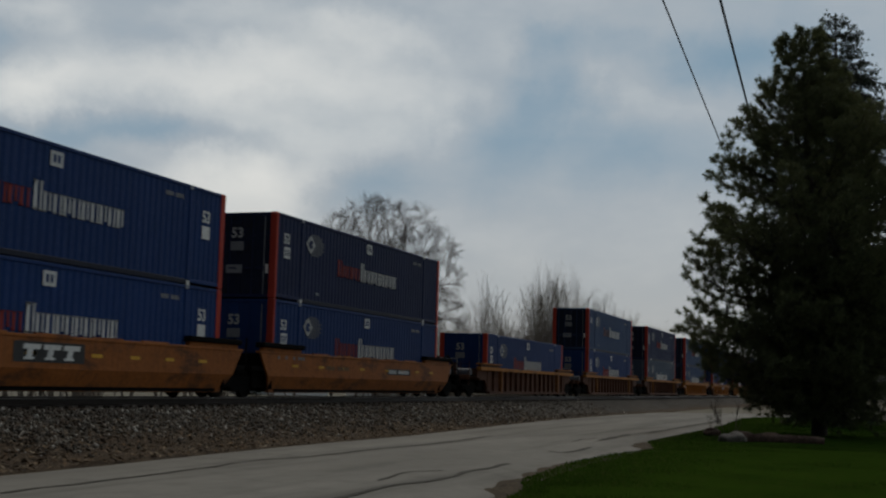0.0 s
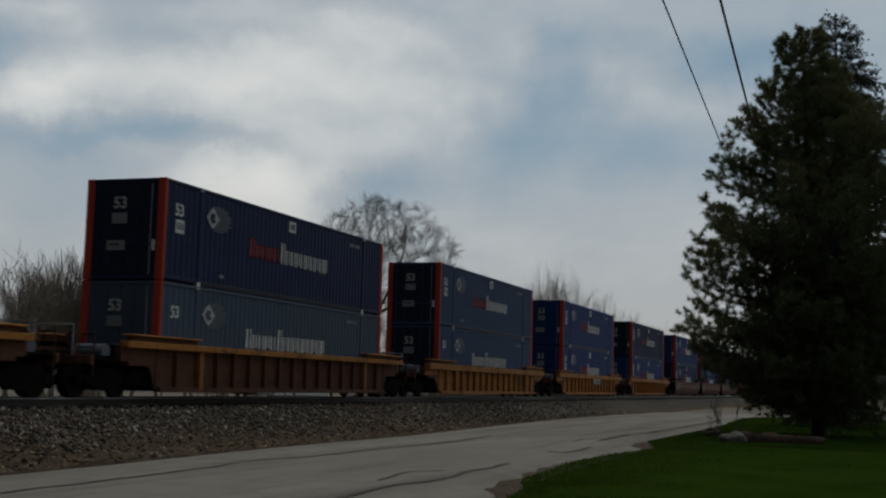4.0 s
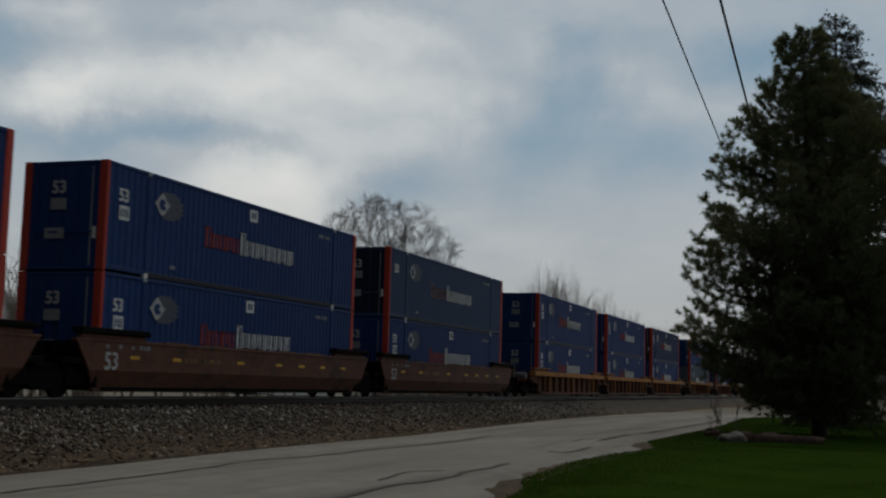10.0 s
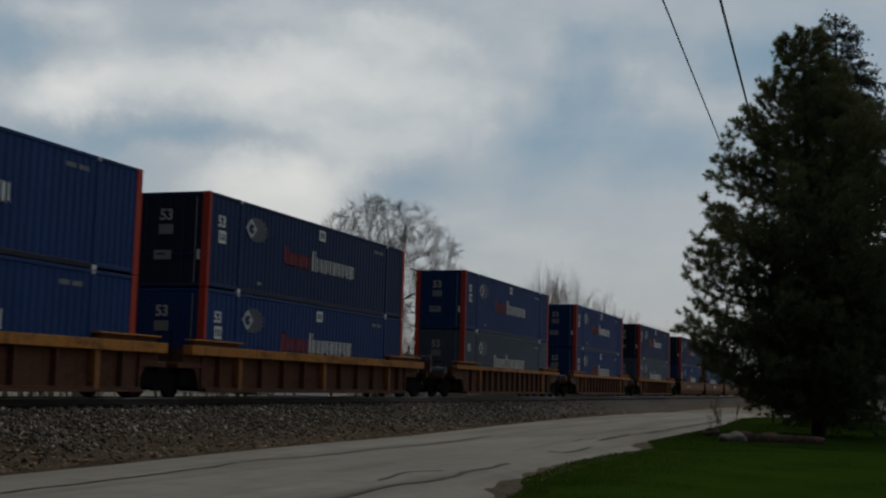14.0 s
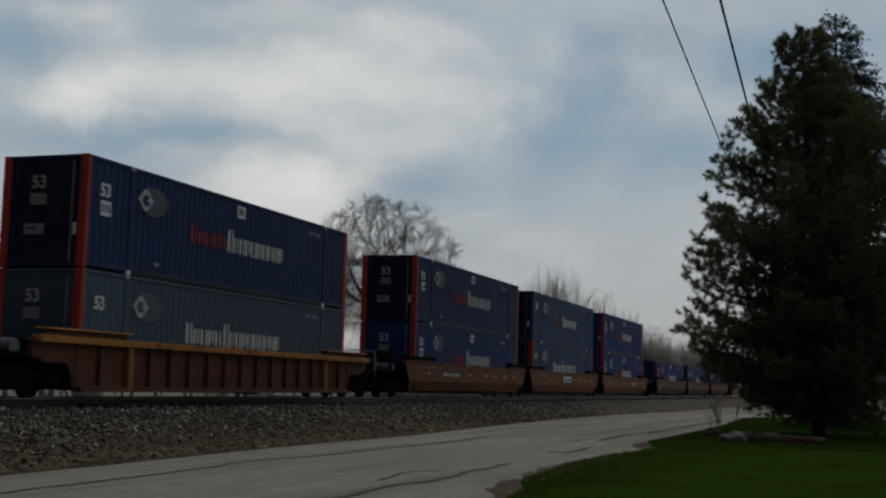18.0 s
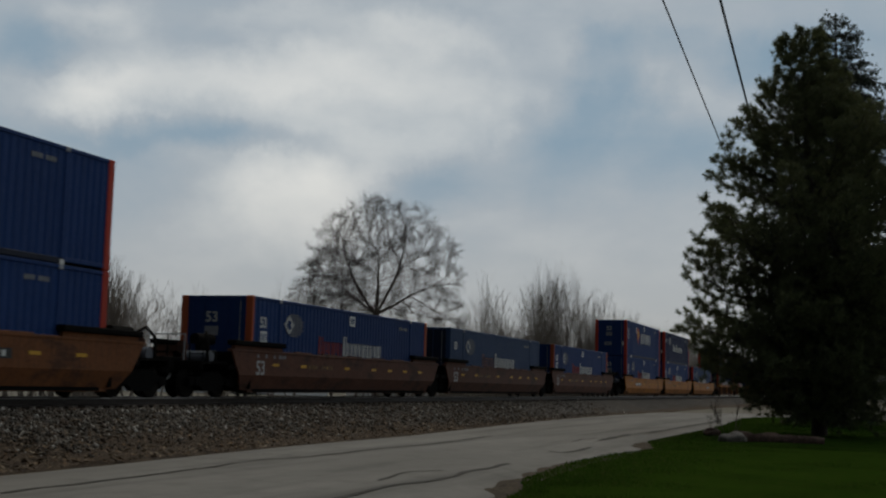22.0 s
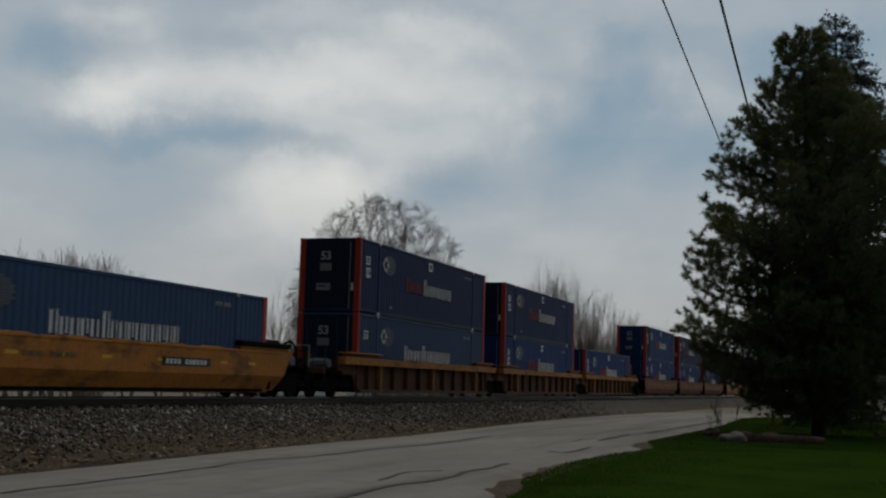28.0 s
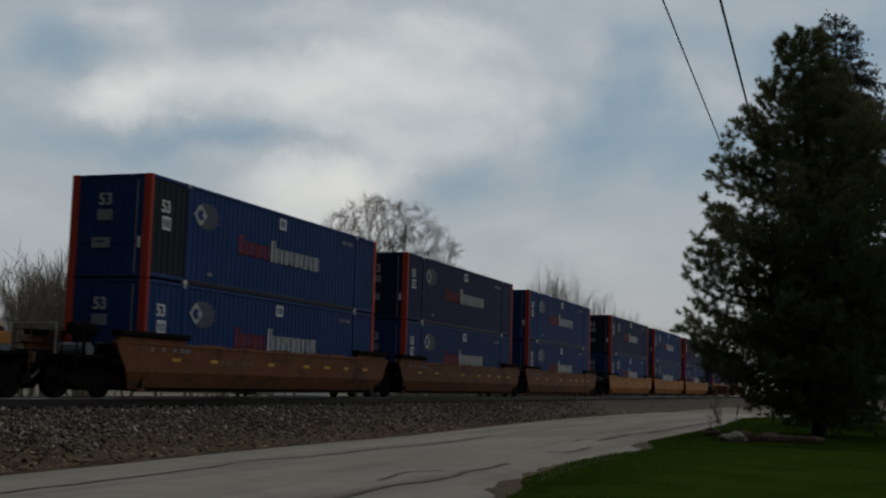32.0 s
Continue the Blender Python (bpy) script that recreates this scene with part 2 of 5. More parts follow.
def strip(name, points, width, material, parent, z=0.012):
    """A ragged flat strip along a line on the road."""
    line = glide(points, 8)
    v, f = [], []
    for i, p in enumerate(line):
        d = (line[min(i + 1, len(line) - 1)] - line[max(i - 1, 0)]).normalized()
        side = Vector((-d.y, d.x)) * width * (0.55 + 0.5 * noise.noise(Vector((p.x * 1.3, p.y * 1.3, 5))))
        wob = Vector((-d.y, d.x)) * 0.1 * noise.noise(Vector((p.x * 0.9, p.y * 0.9, 9)))
        for s in (-1, 1):
            w = p + side * s + wob
            b = np.interp(w.x, EDGE_X, EDGE_Y)
            a = np.interp(w.x, NEAR_X, NEAR_Y)
            g = min(max((w.y - a) / (b - a), 0), 1)
            v.append((w.x, w.y, 0.05 * (1 - (2 * g - 1) ** 2) + z))
    for i in range(len(line) - 1):
        f.append((2 * i, 2 * i + 2, 2 * i + 3, 2 * i + 1))
    ob = raw(name, v, f, material)
    ob.parent = parent
    return ob


CRACKS = [([(13.4, 10.7), (16.0, 10.76), (17.4, 10.8), (21.4, 11.2), (23.4, 10.95), (27, 11.0), (31.2, 10.85), (37, 11.2)], 0.1),
          ([(21.55, 13.4), (21.5, 12.3), (21.4, 11.2)], 0.06),
          ([(23.8, 12.75), (23.4, 11.4)], 0.05),
          ([(15.0, 6.75), (17.5, 6.95), (19.5, 6.8), (21.5, 7.0), (24.5, 7.0)], 0.13),
          ([(18.6, 7.5), (20.4, 7.75), (21.6, 7.5)], 0.07),
          ([(29.9, 7.57), (29.6, 7.12), (31.2, 7.05), (32.7, 7.14)], 0.16),
          ([(37.2, 7.84), (40, 7.95), (43.3, 8.05)], 0.24),
          ([(35.5, 8.3), (37.4, 8.4), (38.6, 8.25)], 0.1),
          ([(45.3, 7.76), (54, 7.8), (62, 7.85), (69.3, 7.96)], 0.24)]
for points, width in CRACKS:
    strip("crack", points, width * 0.75, TAR, road)


# ---- the raised track bed ----
def bed_height(x, y):
    toe = float(np.interp(x, EDGE_X, EDGE_Y)) + 0.05 if x < 79 else 15.2
    if y <= toe:
        return -0.11
    lump = 0.05 * wave(x, y, 0.8, 1) + 0.04 * wave(x, y, 0.3, 2)
    if y < toe + 1.3:
        return -0.05 + 0.09 * (y - toe) + lump * min(1, (y - toe))
    if y < 18.0:
        return 0.067 + (y - toe - 1.3) / (18.0 - toe - 1.3) * 0.68 + lump
    if y < 21.8:
        return 0.75 + lump * 0.6
    return max(-0.2, 0.75 - (y - 21.8) * 0.28) + lump


def bed_material():
    n = Nodes("track_bed")
    n.bsdf.inputs["Specular IOR Level"].default_value = 0.1
    stone = n.mix(n.ramp(n.noise(0.7, 5.0, 0.6), 0.35, 0.65), (0.055, 0.048, 0.041), (0.085, 0.075, 0.064))
    stone = n.mix(n.ramp(n.noise(13.0, 3.0, 0.8), 0.5, 0.66), stone, (0.17, 0.16, 0.143))
    stone = n.mix(n.ramp(n.noise(17.0, 3.0, 0.8, (1.0, 1.0, 1.3)), 0.5, 0.66), stone, (0.03, 0.028, 0.026))
    soil = n.mix(n.ramp(n.noise(1.1, 5.0, 0.7), 0.35, 0.65), (0.062, 0.045, 0.033), (0.098, 0.072, 0.049))
    soil = n.mix(n.ramp(n.noise(11.0, 3.0, 0.75), 0.5, 0.68), soil, (0.05, 0.04, 0.03))
    sep = n.node("ShaderNodeSeparateXYZ")
    n.link(n.place(), sep.inputs[0])
    across_bed = n.math("ADD", sep.outputs[1], n.math("MULTIPLY", n.noise(0.45, 5.0, 0.7), 5.0))
    c = n.mix(n.ramp(across_bed, 18.2, 19.3), soil, stone)
    return n.done(c, 0.95, 0.0, n.noise(12.0, 5.0, 0.75), 1.0, 0.09)


BED = bed_material()
bed = grid("ballast_bed", [-60, -30, *np.arange(0, 60, 0.35), *np.arange(60, 130, 1.5), *range(132, 420, 12)],
           [*np.arange(12.9, 18.4, 0.2), 19, 20, 21, 22, 24, 26, 28], bed_height, BED)
tagged(bed, "grey ballast bank with brown earth at its foot", "track bed", kind="structure")


def stones(name, count, material, seed, pick):
    """Loose stones lying on the bank, in one mesh."""
    r = np.random.RandomState(seed)
    base = np.array([(1, 0, 0), (-1, 0, 0), (0, 1, 0), (0, -1, 0), (0, 0, 1), (0, 0, -1)], float)
    tri = np.array([(0, 2, 4), (2, 1, 4), (1, 3, 4), (3, 0, 4), (2, 0, 5), (1, 2, 5), (3, 1, 5), (0, 3, 5)])
    v, f = [], []
    for i in range(count):
        x, y, size = pick(r)
        p = base * r.uniform(0.6, 1.25, (6, 1)) * size * r.uniform(0.6, 1.2, 3)
        a, b = r.uniform(0, 6.28), r.uniform(-0.5, 0.5)
        rot = np.array(Euler((b, b * 0.7, a)).to_matrix())
        v.append(p @ rot.T + (x, y, bed_height(x, y) + size * 0.25))
        f.append(tri + 6 * i)
    return raw(name, np.concatenate(v), np.concatenate(f), material)


def speckled(name, tones, thin=0.0):
    n = Nodes(name)
    n.bsdf.inputs["Specular IOR Level"].default_value = 0.1
    ramp = n.node("ShaderNodeValToRGB")
    els = ramp.color_ramp.elements
    els[0].color, els[1].color = (*tones[0], 1), (*tones[-1], 1)
    for i, t in enumerate(tones[1:-1], 1):
        els.new(i / (len(tones) - 1)).color = (*t, 1)
    n.link(n.island(), ramp.inputs["Fac"])
    patch = n.math("ADD", n.math("MULTIPLY", n.noise(0.35, 4.0, 0.6), 1.0), 0.5)
    hsv = n.node("ShaderNodeHueSaturation")
    n.link(patch, hsv.inputs["Value"])
    n.link(ramp.outputs["Color"], hsv.inputs["Color"])
    if thin:
        n.thin(hsv.outputs["Color"], thin)
    return n.done(hsv.outputs["Color"], 0.9, 0.0, n.noise(40.0), 0.3, 0.01)


STONE = speckled("loose_ballast", [(0.035, 0.031, 0.027), (0.075, 0.064, 0.053), (0.07, 0.05, 0.037), (0.13, 0.115, 0.096), (0.045, 0.04, 0.034), (0.09, 0.064, 0.046), (0.2, 0.185, 0.16), (0.05, 0.042, 0.034), (0.42, 0.4, 0.36)])
LITTER = speckled("dead_leaves", [(0.1, 0.06, 0.035), (0.17, 0.115, 0.065), (0.04, 0.03, 0.022), (0.2, 0.15, 0.1), (0.06, 0.045, 0.032), (0.26, 0.21, 0.15)])


def scattered(r):
    """A spot on the bank: stones lie thick near the track and in patches lower down."""
    while True:
        x, y = 13 + 75 * r.rand() ** 1.7, 14.3 + 3.9 * r.rand() ** 0.6
        if r.rand() < ((x - 25) / 60 if x > 25 else 0) ** 0.7:
            continue
        if y + 1.6 * wave(x, y, 2.4, 9) + 2.2 * r.rand() ** 3 > 15.9:
            return x, y, (r.uniform(0.02, 0.042) + 0.045 * r.rand() ** 4) * (1 + max(0, x - 35) / 110)


ballast = stones("ballast_stones", 21000, STONE, 1, scattered)
tagged(ballast, "loose grey crushed stone on the bank", "gravel", kind="stuff")


def leaves(count, seed):
    r = np.random.RandomState(seed)
    x = 13 + 50 * r.rand(count) ** 1.5
    y = np.interp(x, EDGE_X, EDGE_Y) + 0.05 + 3.4 * r.rand(count) ** 1.3
    v, f = [], []
    for i in range(count):
        a, s = r.uniform(0, 6.28), r.uniform(0.03, 0.08)
        d, e = np.array((math.cos(a), math.sin(a), r.uniform(-0.3, 0.5))), np.array((-math.sin(a), math.cos(a), r.uniform(-0.3, 0.5)))
        c = np.array((x[i], y[i], bed_height(x[i], y[i]) + 0.035))
        v += [c - d * s, c - e * s * 0.5, c + d * s, c + e * s * 0.5]
        f.append((4 * i, 4 * i + 1, 4 * i + 2, 4 * i + 3))
    return raw("leaf_litter", v, f, LITTER)


tagged(leaves(7000, 4), "dead brown leaves and twigs beside the road", "leaf litter", kind="stuff")

# ---- rails and sleepers ----
RAIL_STEEL = paint("rail_steel", (0.028, 0.02, 0.016), wear=0.3, rough=0.5, streak=False)
RAIL_SHINE = paint("rail_head", (0.45, 0.44, 0.43), wear=0.1, rough=0.3, streak=False)
SLEEPER = paint("sleeper_wood", (0.06, 0.048, 0.04), wear=0.4, rough=0.9)
for y in (TRACK - 0.755, TRACK + 0.755):
    rail = part("rail", slab(-60, 420, y - 0.035, y + 0.035, RAIL - 0.04, RAIL - 0.02, 0.004), RAIL_STEEL)
    part("rail_web", slab(-60, 420, y - 0.012, y + 0.012, RAIL - 0.15, RAIL - 0.04), RAIL_STEEL, rail)
    part("rail_foot", slab(-60, 420, y - 0.075, y + 0.075, RAIL - 0.175, RAIL - 0.15), RAIL_STEEL, rail)
    part("rail_head", slab(-60, 420, y - 0.037, y + 0.037, RAIL - 0.02, RAIL, 0.005), RAIL_SHINE, rail, "polished running surface")
    tagged(rail, "rusty steel rail with a polished head on sleepers", "rail", "running rails", "structure")
tie = part("sleeper", slab(-0.115, 0.115, -1.3, 1.3, RAIL - 0.36, RAIL - 0.177, 0.012), SLEEPER)
tagged(tie, "dark weathered wooden sleeper bedded in ballast", "sleeper", "sleepers", "structure")
tie.matrix_basis = pose(14.2, TRACK, 0)
for i in range(1, 70):
    copy_thing(tie, pose(0.2 + 0.53 * i + 14, TRACK + random.uniform(-0.04, 0.04), random.uniform(-0.012, 0), 0, 0, random.uniform(-1, 1)))
bm = bmesh.new()
for i in range(70, 420):
    box(bm, 14.1 + 0.53 * i, 14.33 + 0.53 * i, TRACK - 1.3, TRACK + 1.3, RAIL - 0.36, RAIL - 0.178)
tagged(part("sleepers", bm, SLEEPER), "dark weathered wooden sleepers further along the track", "sleepers", kind="stuff")

# ---- lawn ----
lawn_x = [*range(-60, 4, 4), *np.arange(4, 70, 0.8), *range(70, 86, 2)]
verts, faces = [], []
for i, x in enumerate(lawn_x):
    top = float(np.interp(x, NEAR_X, NEAR_Y)) - 0.05 + 0.22 * wave(x, 0, 0.9, 4) + 0.12 * wave(x, 0, 0.35, 8)
    top -= 0.38
    for j in range(15):
        f = j / 14
        y = top + (-45 - top) * f ** 1.8
        verts.append((x, y, -0.1 if j == 0 else 0.02 + min(f * 4, 1) * 0.05 + 0.05 * wave(x, y, 3, 6)))
for i in range(len(lawn_x) - 1):
    for j in range(14):
        faces.append((i * 15 + j, i * 15 + j + 1, (i + 1) * 15 + j + 1, (i + 1) * 15 + j))
lawn = raw("lawn", verts, faces, LAWN, True)
tagged(lawn, "mown green lawn with a ragged bare edge", "lawn", kind="structure")
verge = grid("verge", [*np.arange(6, 60, 0.6)], [3.8, 4.2, 4.6, 5.0, 5.4, 5.8, 6.2, 6.6, 7.0, 7.4],
             lambda x, y: -0.075 + 0.02 * wave(x, y, 0.5, 3) if y < np.interp(x, NEAR_X, NEAR_Y) + 0.6 else -0.2, DIRT)
tagged(verge, "bare brown earth and grit along the lawn's edge", "verge", kind="structure")


def blades(count, seed):
    r = np.random.RandomState(seed)
    x = 14 + 66 * r.rand(count) ** 1.7
    top = np.interp(x, NEAR_X, NEAR_Y) - 0.42
    y = top - (top + 0.5 + 0.02 * x) * r.rand(count) ** 1.1
    y = y + 0.5 * np.maximum(r.rand(count) - 0.72, 0) * (np.sin(x * 3.1) + np.sin(x * 7.7 + 1) > 0.2)
    keep = y < top + 0.4 * (r.rand(count) - 0.2) * np.clip(np.sin(x * 2.3) + np.sin(x * 5.9 + 2), 0.15, 1)
    x, y = x[keep], y[keep]
    k = len(x)
    a = r.uniform(0, 6.28, k)
    clump = np.clip(np.sin(x * 1.7 + 2 * np.sin(y * 1.3)) + np.sin(y * 2.9 + x * 0.6), 0, 2)
    h = r.uniform(0.025, 0.055, k) * (1 + 0.4 * (x > 40) + 0.3 * clump)
    w = r.uniform(0.005, 0.01, k) * (1 + x / 40)
    lean = r.uniform(-0.6, 0.6, (k, 2)) * h[:, None]
    base = np.stack([x, y, np.full(k, 0.03)], 1)
    side = np.stack([np.cos(a) * w, np.sin(a) * w, np.zeros(k)], 1)
    tip = base + np.concatenate([lean, h[:, None]], 1)
    v = np.stack([base - side, base + side, tip], 1).reshape(-1, 3)
    return raw("grass", v, np.arange(3 * k).reshape(k, 3), GRASS)


GRASS = speckled("grass_blades", [(0.025, 0.052, 0.006), (0.037, 0.08, 0.009), (0.048, 0.093, 0.012), (0.031, 0.066, 0.008), (0.085, 0.095, 0.03)], 0.4)
GRASS.node_tree.nodes["Principled BSDF"].inputs["Specular IOR Level"].default_value = 0.0
tagged(blades(120000, 7), "short green grass blades of the lawn", "grass", kind="stuff")

# ---- trees ----
BARK = earth("bark", (0.045, 0.036, 0.03), (0.075, 0.062, 0.052), (0.025, 0.02, 0.018), 1.5, 14.0, 0.8, 0.03)
TWIG = earth("bare_twigs", (0.085, 0.07, 0.061), (0.12, 0.1, 0.087), (0.06, 0.049, 0.042), 0.5, 8.0, 0.3, 0.02)
BUD_TWIG = earth("budding_twigs", (0.2, 0.17, 0.14), (0.26, 0.225, 0.185), (0.14, 0.12, 0.098), 0.4, 8.0, 0.3, 0.02)


def tubes(name, segments, material, sides=4):
    """Tapered rods (start, end, radius, radius) joined into one mesh."""
    s = np.array([(*a, *b, ra, rb) for a, b, ra, rb in segments], float)
    p, q, ra, rb = s[:, 0:3], s[:, 3:6], s[:, 6], s[:, 7]
    d = q - p
    d /= np.linalg.norm(d, axis=1, keepdims=True) + 1e-9
    ref = np.where(np.abs(d[:, 2:3]) > 0.9, np.array([[1.0, 0, 0]]), np.array([[0, 0, 1.0]]))
    u = np.cross(d, ref)
    u /= np.linalg.norm(u, axis=1, keepdims=True)
    w = np.cross(d, u)
    ang = np.arange(sides) * 2 * math.pi / sides
    ring = u[:, None] * np.cos(ang)[None, :, None] + w[:, None] * np.sin(ang)[None, :, None]
    v = np.concatenate([p[:, None] + ring * ra[:, None, None], q[:, None] + ring * rb[:, None, None]], 1)
    k = np.arange(sides)
    f = np.stack([k, (k + 1) % sides, (k + 1) % sides + sides, k + sides], 1)
    f = (f[None] + (np.arange(len(s)) * 2 * sides)[:, None, None]).reshape(-1, 4)
    return raw(name, v.reshape(-1, 3), f, material, True)


def cable(name, points, radius, material, sides=6):
    """One unbroken round wire through the points."""
    v, f = [], []
    for i, p in enumerate(points):
        d = (points[min(i + 1, len(points) - 1)] - points[max(i - 1, 0)]).normalized()
        u = d.cross(Vector((0, 0, 1))).normalized()
        w = d.cross(u)
        v += [p + (u * math.cos(a) + w * math.sin(a)) * radius for a in (2 * math.pi * k / sides for k in range(sides))]
        if i:
            f += [((i - 1) * sides + k, (i - 1) * sides + (k + 1) % sides, i * sides + (k + 1) % sides, i * sides + k) for k in range(sides)]
    return raw(name, v, f, material, True)


def bare_tree(seed, height, spread, stems, material, twig=0.012, upright=0.3, depth=6, thick=0.03, limit=14000, lean=(0.1, 0.35), shape=None, first=0.28, bushy=1.0):
    """A leafless tree: stems that fork again and again down to fine twigs. shape: middle height and half sizes of the crown, as shares of the height."""
    r = random.Random(seed)
    big, small, wait = [], [], []
    for s in range(stems):
        a = 2 * math.pi * s / stems + r.uniform(-0.4, 0.4)
        out = 0.0 if stems == 1 else r.uniform(*lean)
        d = Vector((math.cos(a) * out, math.sin(a) * out, 1)).normalized()
        o = 0.15 * (stems > 1)
        wait.append((Vector((math.cos(a) * o, math.sin(a) * o, -0.2)), d, height * first * r.uniform(0.85, 1.15), height * thick / (stems ** 0.5), 1))
    at = 0
    while at < len(wait) and len(small) < limit:
        p, d, length, rad, level = wait[at]
        at += 1
        steps = 4 if level < 3 else 3 if level < 5 else 2
        for k in range(steps):
            d = (d + Vector((r.gauss(0, 0.13), r.gauss(0, 0.13), r.gauss(0, 0.07) + upright * 0.12))).normalized()
            q = p + d * (length / steps)
            if shape:
                mid, wide, tall = [x * height for x in shape]
                if (q.x ** 2 + q.y ** 2) / wide ** 2 + ((q.z - mid) / tall) ** 2 > r.uniform(0.9, 1.15) and q.z > mid * 0.5:
                    break
            nr = max(rad * 0.88, twig * 0.5)
            (big if rad > 0.05 else small).append((p, q, rad, nr))
            if level < depth and (k > 0 or level > 1) and r.random() < bushy:
                side = Vector((r.gauss(0, 1), r.gauss(0, 1), r.gauss(0.15, 0.5))).normalized()
                nd = (d * (0.55 + upright) + side * spread).normalized()
                wait.append((q, nd, length * r.uniform(0.5, 0.8), max(nr * r.uniform(0.45, 0.65), twig), level + 1))
            p, rad = q, nr
        else:
            if level < depth:
                for k in range(2):
                    side = Vector((r.gauss(0, 1), r.gauss(0, 1), r.gauss(0.1, 0.4))).normalized()
                    nd = (d * (0.7 + upright) + side * spread * 0.8).normalized()
                    wait.append((p, nd, length * r.uniform(0.6, 0.85), max(rad * r.uniform(0.6, 0.75), twig), level + 1))
    top = max(q.z for _, q, _, _ in big + small)
    k = height / top
    tree = new("bare_tree")
    for name, segs, sides in (("trunk", big, 7), ("crown", small, 3)):
        if segs:
            ob = tubes(name, [(a * k, b * k, ra, rb) for a, b, ra, rb in segs], material, sides)
            ob.parent = tree
    return tree


def crown_tree(seed, height, wide, low, count, material, twig, fork, limbs, step=0.42):
    """A leafless tree that grows its limbs toward points spread through a domed crown, then sets fine twigs on the thin ends."""
    r = np.random.RandomState(seed)
    a = r.uniform(0, 2 * math.pi, count)
    e = r.uniform(-0.28, 1.0, count)
    k = r.uniform(0.12, 1.0, count) ** 0.42 * r.uniform(0.93, 1.03, count)
    flat = np.sqrt(np.clip(1 - np.clip(e, 0, 1) ** 2, 0, 1))
    lump = 1 + 0.1 * np.sin(a * 3 + seed) * flat
    goal = np.stack([np.cos(a) * flat * wide * k * lump, np.sin(a) * flat * wide * k * lump, low + (height - low) * e * k], 1)
    nodes, parent = [np.array((0.0, 0.0, -0.3))], [-1]
    while nodes[-1][2] < height * fork:
        nodes.append(nodes[-1] + np.array((r.normal(0, 0.03), r.normal(0, 0.03), step)))
        parent.append(len(nodes) - 2)
    base = len(nodes) - 1
    for az, out, long in limbs:
        last = base
        for k in range(long):
            d = np.array((math.cos(az) * out * (1 - k * 0.05), math.sin(az) * out * (1 - k * 0.05), 0.9)) + r.normal(0, 0.07, 3)
            nodes.append(nodes[last] + d / np.linalg.norm(d) * step)
            parent.append(last)
            last = len(nodes) - 1
    for turn in range(90):
        P = np.array(nodes)
        d = np.linalg.norm(goal[:, None] - P[None], axis=2)
        near, far = d.argmin(1), d.min(1)
        live = far > 0.62
        goal, near, far = goal[live], near[live], far[live]
        if len(goal) == 0:
            break
        use = far < (30 if turn < 14 else 4.5)
        pull = {}
        for g, n in zip(goal[use], near[use]):
            w = g - nodes[n]
            pull[n] = pull.get(n, 0) + w / np.linalg.norm(w)
        grown = 0
        for n, w in pull.items():
            before = nodes[n] - nodes[parent[n]] if parent[n] >= 0 else np.array((0, 0, step))
            w = w / (np.linalg.norm(w) + 1e-6) + 0.9 * before / step + np.array((0, 0, 0.12)) + r.normal(0, 0.06, 3)
            q = nodes[n] + w / np.linalg.norm(w) * step
            if np.linalg.norm(P - q, axis=1).min() > 0.45 * step:
                nodes.append(q)
                parent.append(n)
                grown += 1
        if not grown or len(nodes) > 5200:
            break
    area = np.full(len(nodes), twig ** 2.05)
    for i in range(len(nodes) - 1, 0, -1):
        area[parent[i]] += area[i]
    rad = area ** (1 / 2.05)
    big, small = [], []
    for i in range(1, len(nodes)):
        p, q = Vector(nodes[parent[i]]), Vector(nodes[i])
        (big if rad[i] > 0.045 else small).append((p, q, min(rad[parent[i]], rad[i] * 1.25), rad[i]))
        if rad[i] < twig * 5:
            out = (q - p).normalized()
            for j in range(9 if rad[i] < twig * 2.2 else 3):
                w = (out + Vector(r.normal(0, 0.42, 3)) + Vector((q.x, q.y, 2.0)) * 0.04).normalized()
                ln = r.uniform(0.4, 1.05)
                m = q + w * ln * 0.5
                small.append((q, m, twig * 0.8, twig * 0.65))
                for side in range(3):
                    w2 = (w + Vector(r.normal(0, 0.4, 3))).normalized()
                    small.append((m, m + w2 * ln * 0.6, twig * 0.65, twig * 0.45))
    tree = new("bare_tree")
    for name, segs, sides in (("trunk", big, 7), ("crown", small, 3)):
        tubes(name, segs, material, sides).parent = tree
    return tree


def put(ob, x, y, z=0.0, turn=0.0):
    ob.matrix_basis = pose(x, y, z, 0, 0, turn)
    return ob


SPREADING = ((1.9, 0.7, 11), (-1.2, 0.5, 11), (-1.0, 1.8, 8), (2.3, 1.5, 7), (0.3, 0.3, 9), (3.6, 0.5, 7))
RISING = ((1.9, 0.5, 12), (1.4, 0.9, 8), (-1.3, 0.2, 9))
maple = put(crown_tree(12, 16.2, 6.3, 7.6, 2300, TWIG, 0.0066, 0.42, SPREADING), 88.2, 36.1)
tagged(maple, "large leafless tree with a thick trunk and spreading crown", "tree")
neighbour = put(crown_tree(5, 12.6, 3.6, 7.0, 420, TWIG, 0.0062, 0.3, RISING), 87.0, 39.4)
tagged(neighbour, "slender leafless tree with rising twiggy branches", "tree")
slender = put(bare_tree(5, 7.6, 0.8, 1, BUD_TWIG, 0.011, 0.3, 6, 0.02, 3000), 46.8, 37.6)
tagged(slender, "slender leafless young tree", "tree")
broom = put(bare_tree(8, 8.0, 0.36, 8, BUD_TWIG, 0.01, 1.0, 6, 0.014, 4600), 53.0, 39.3)
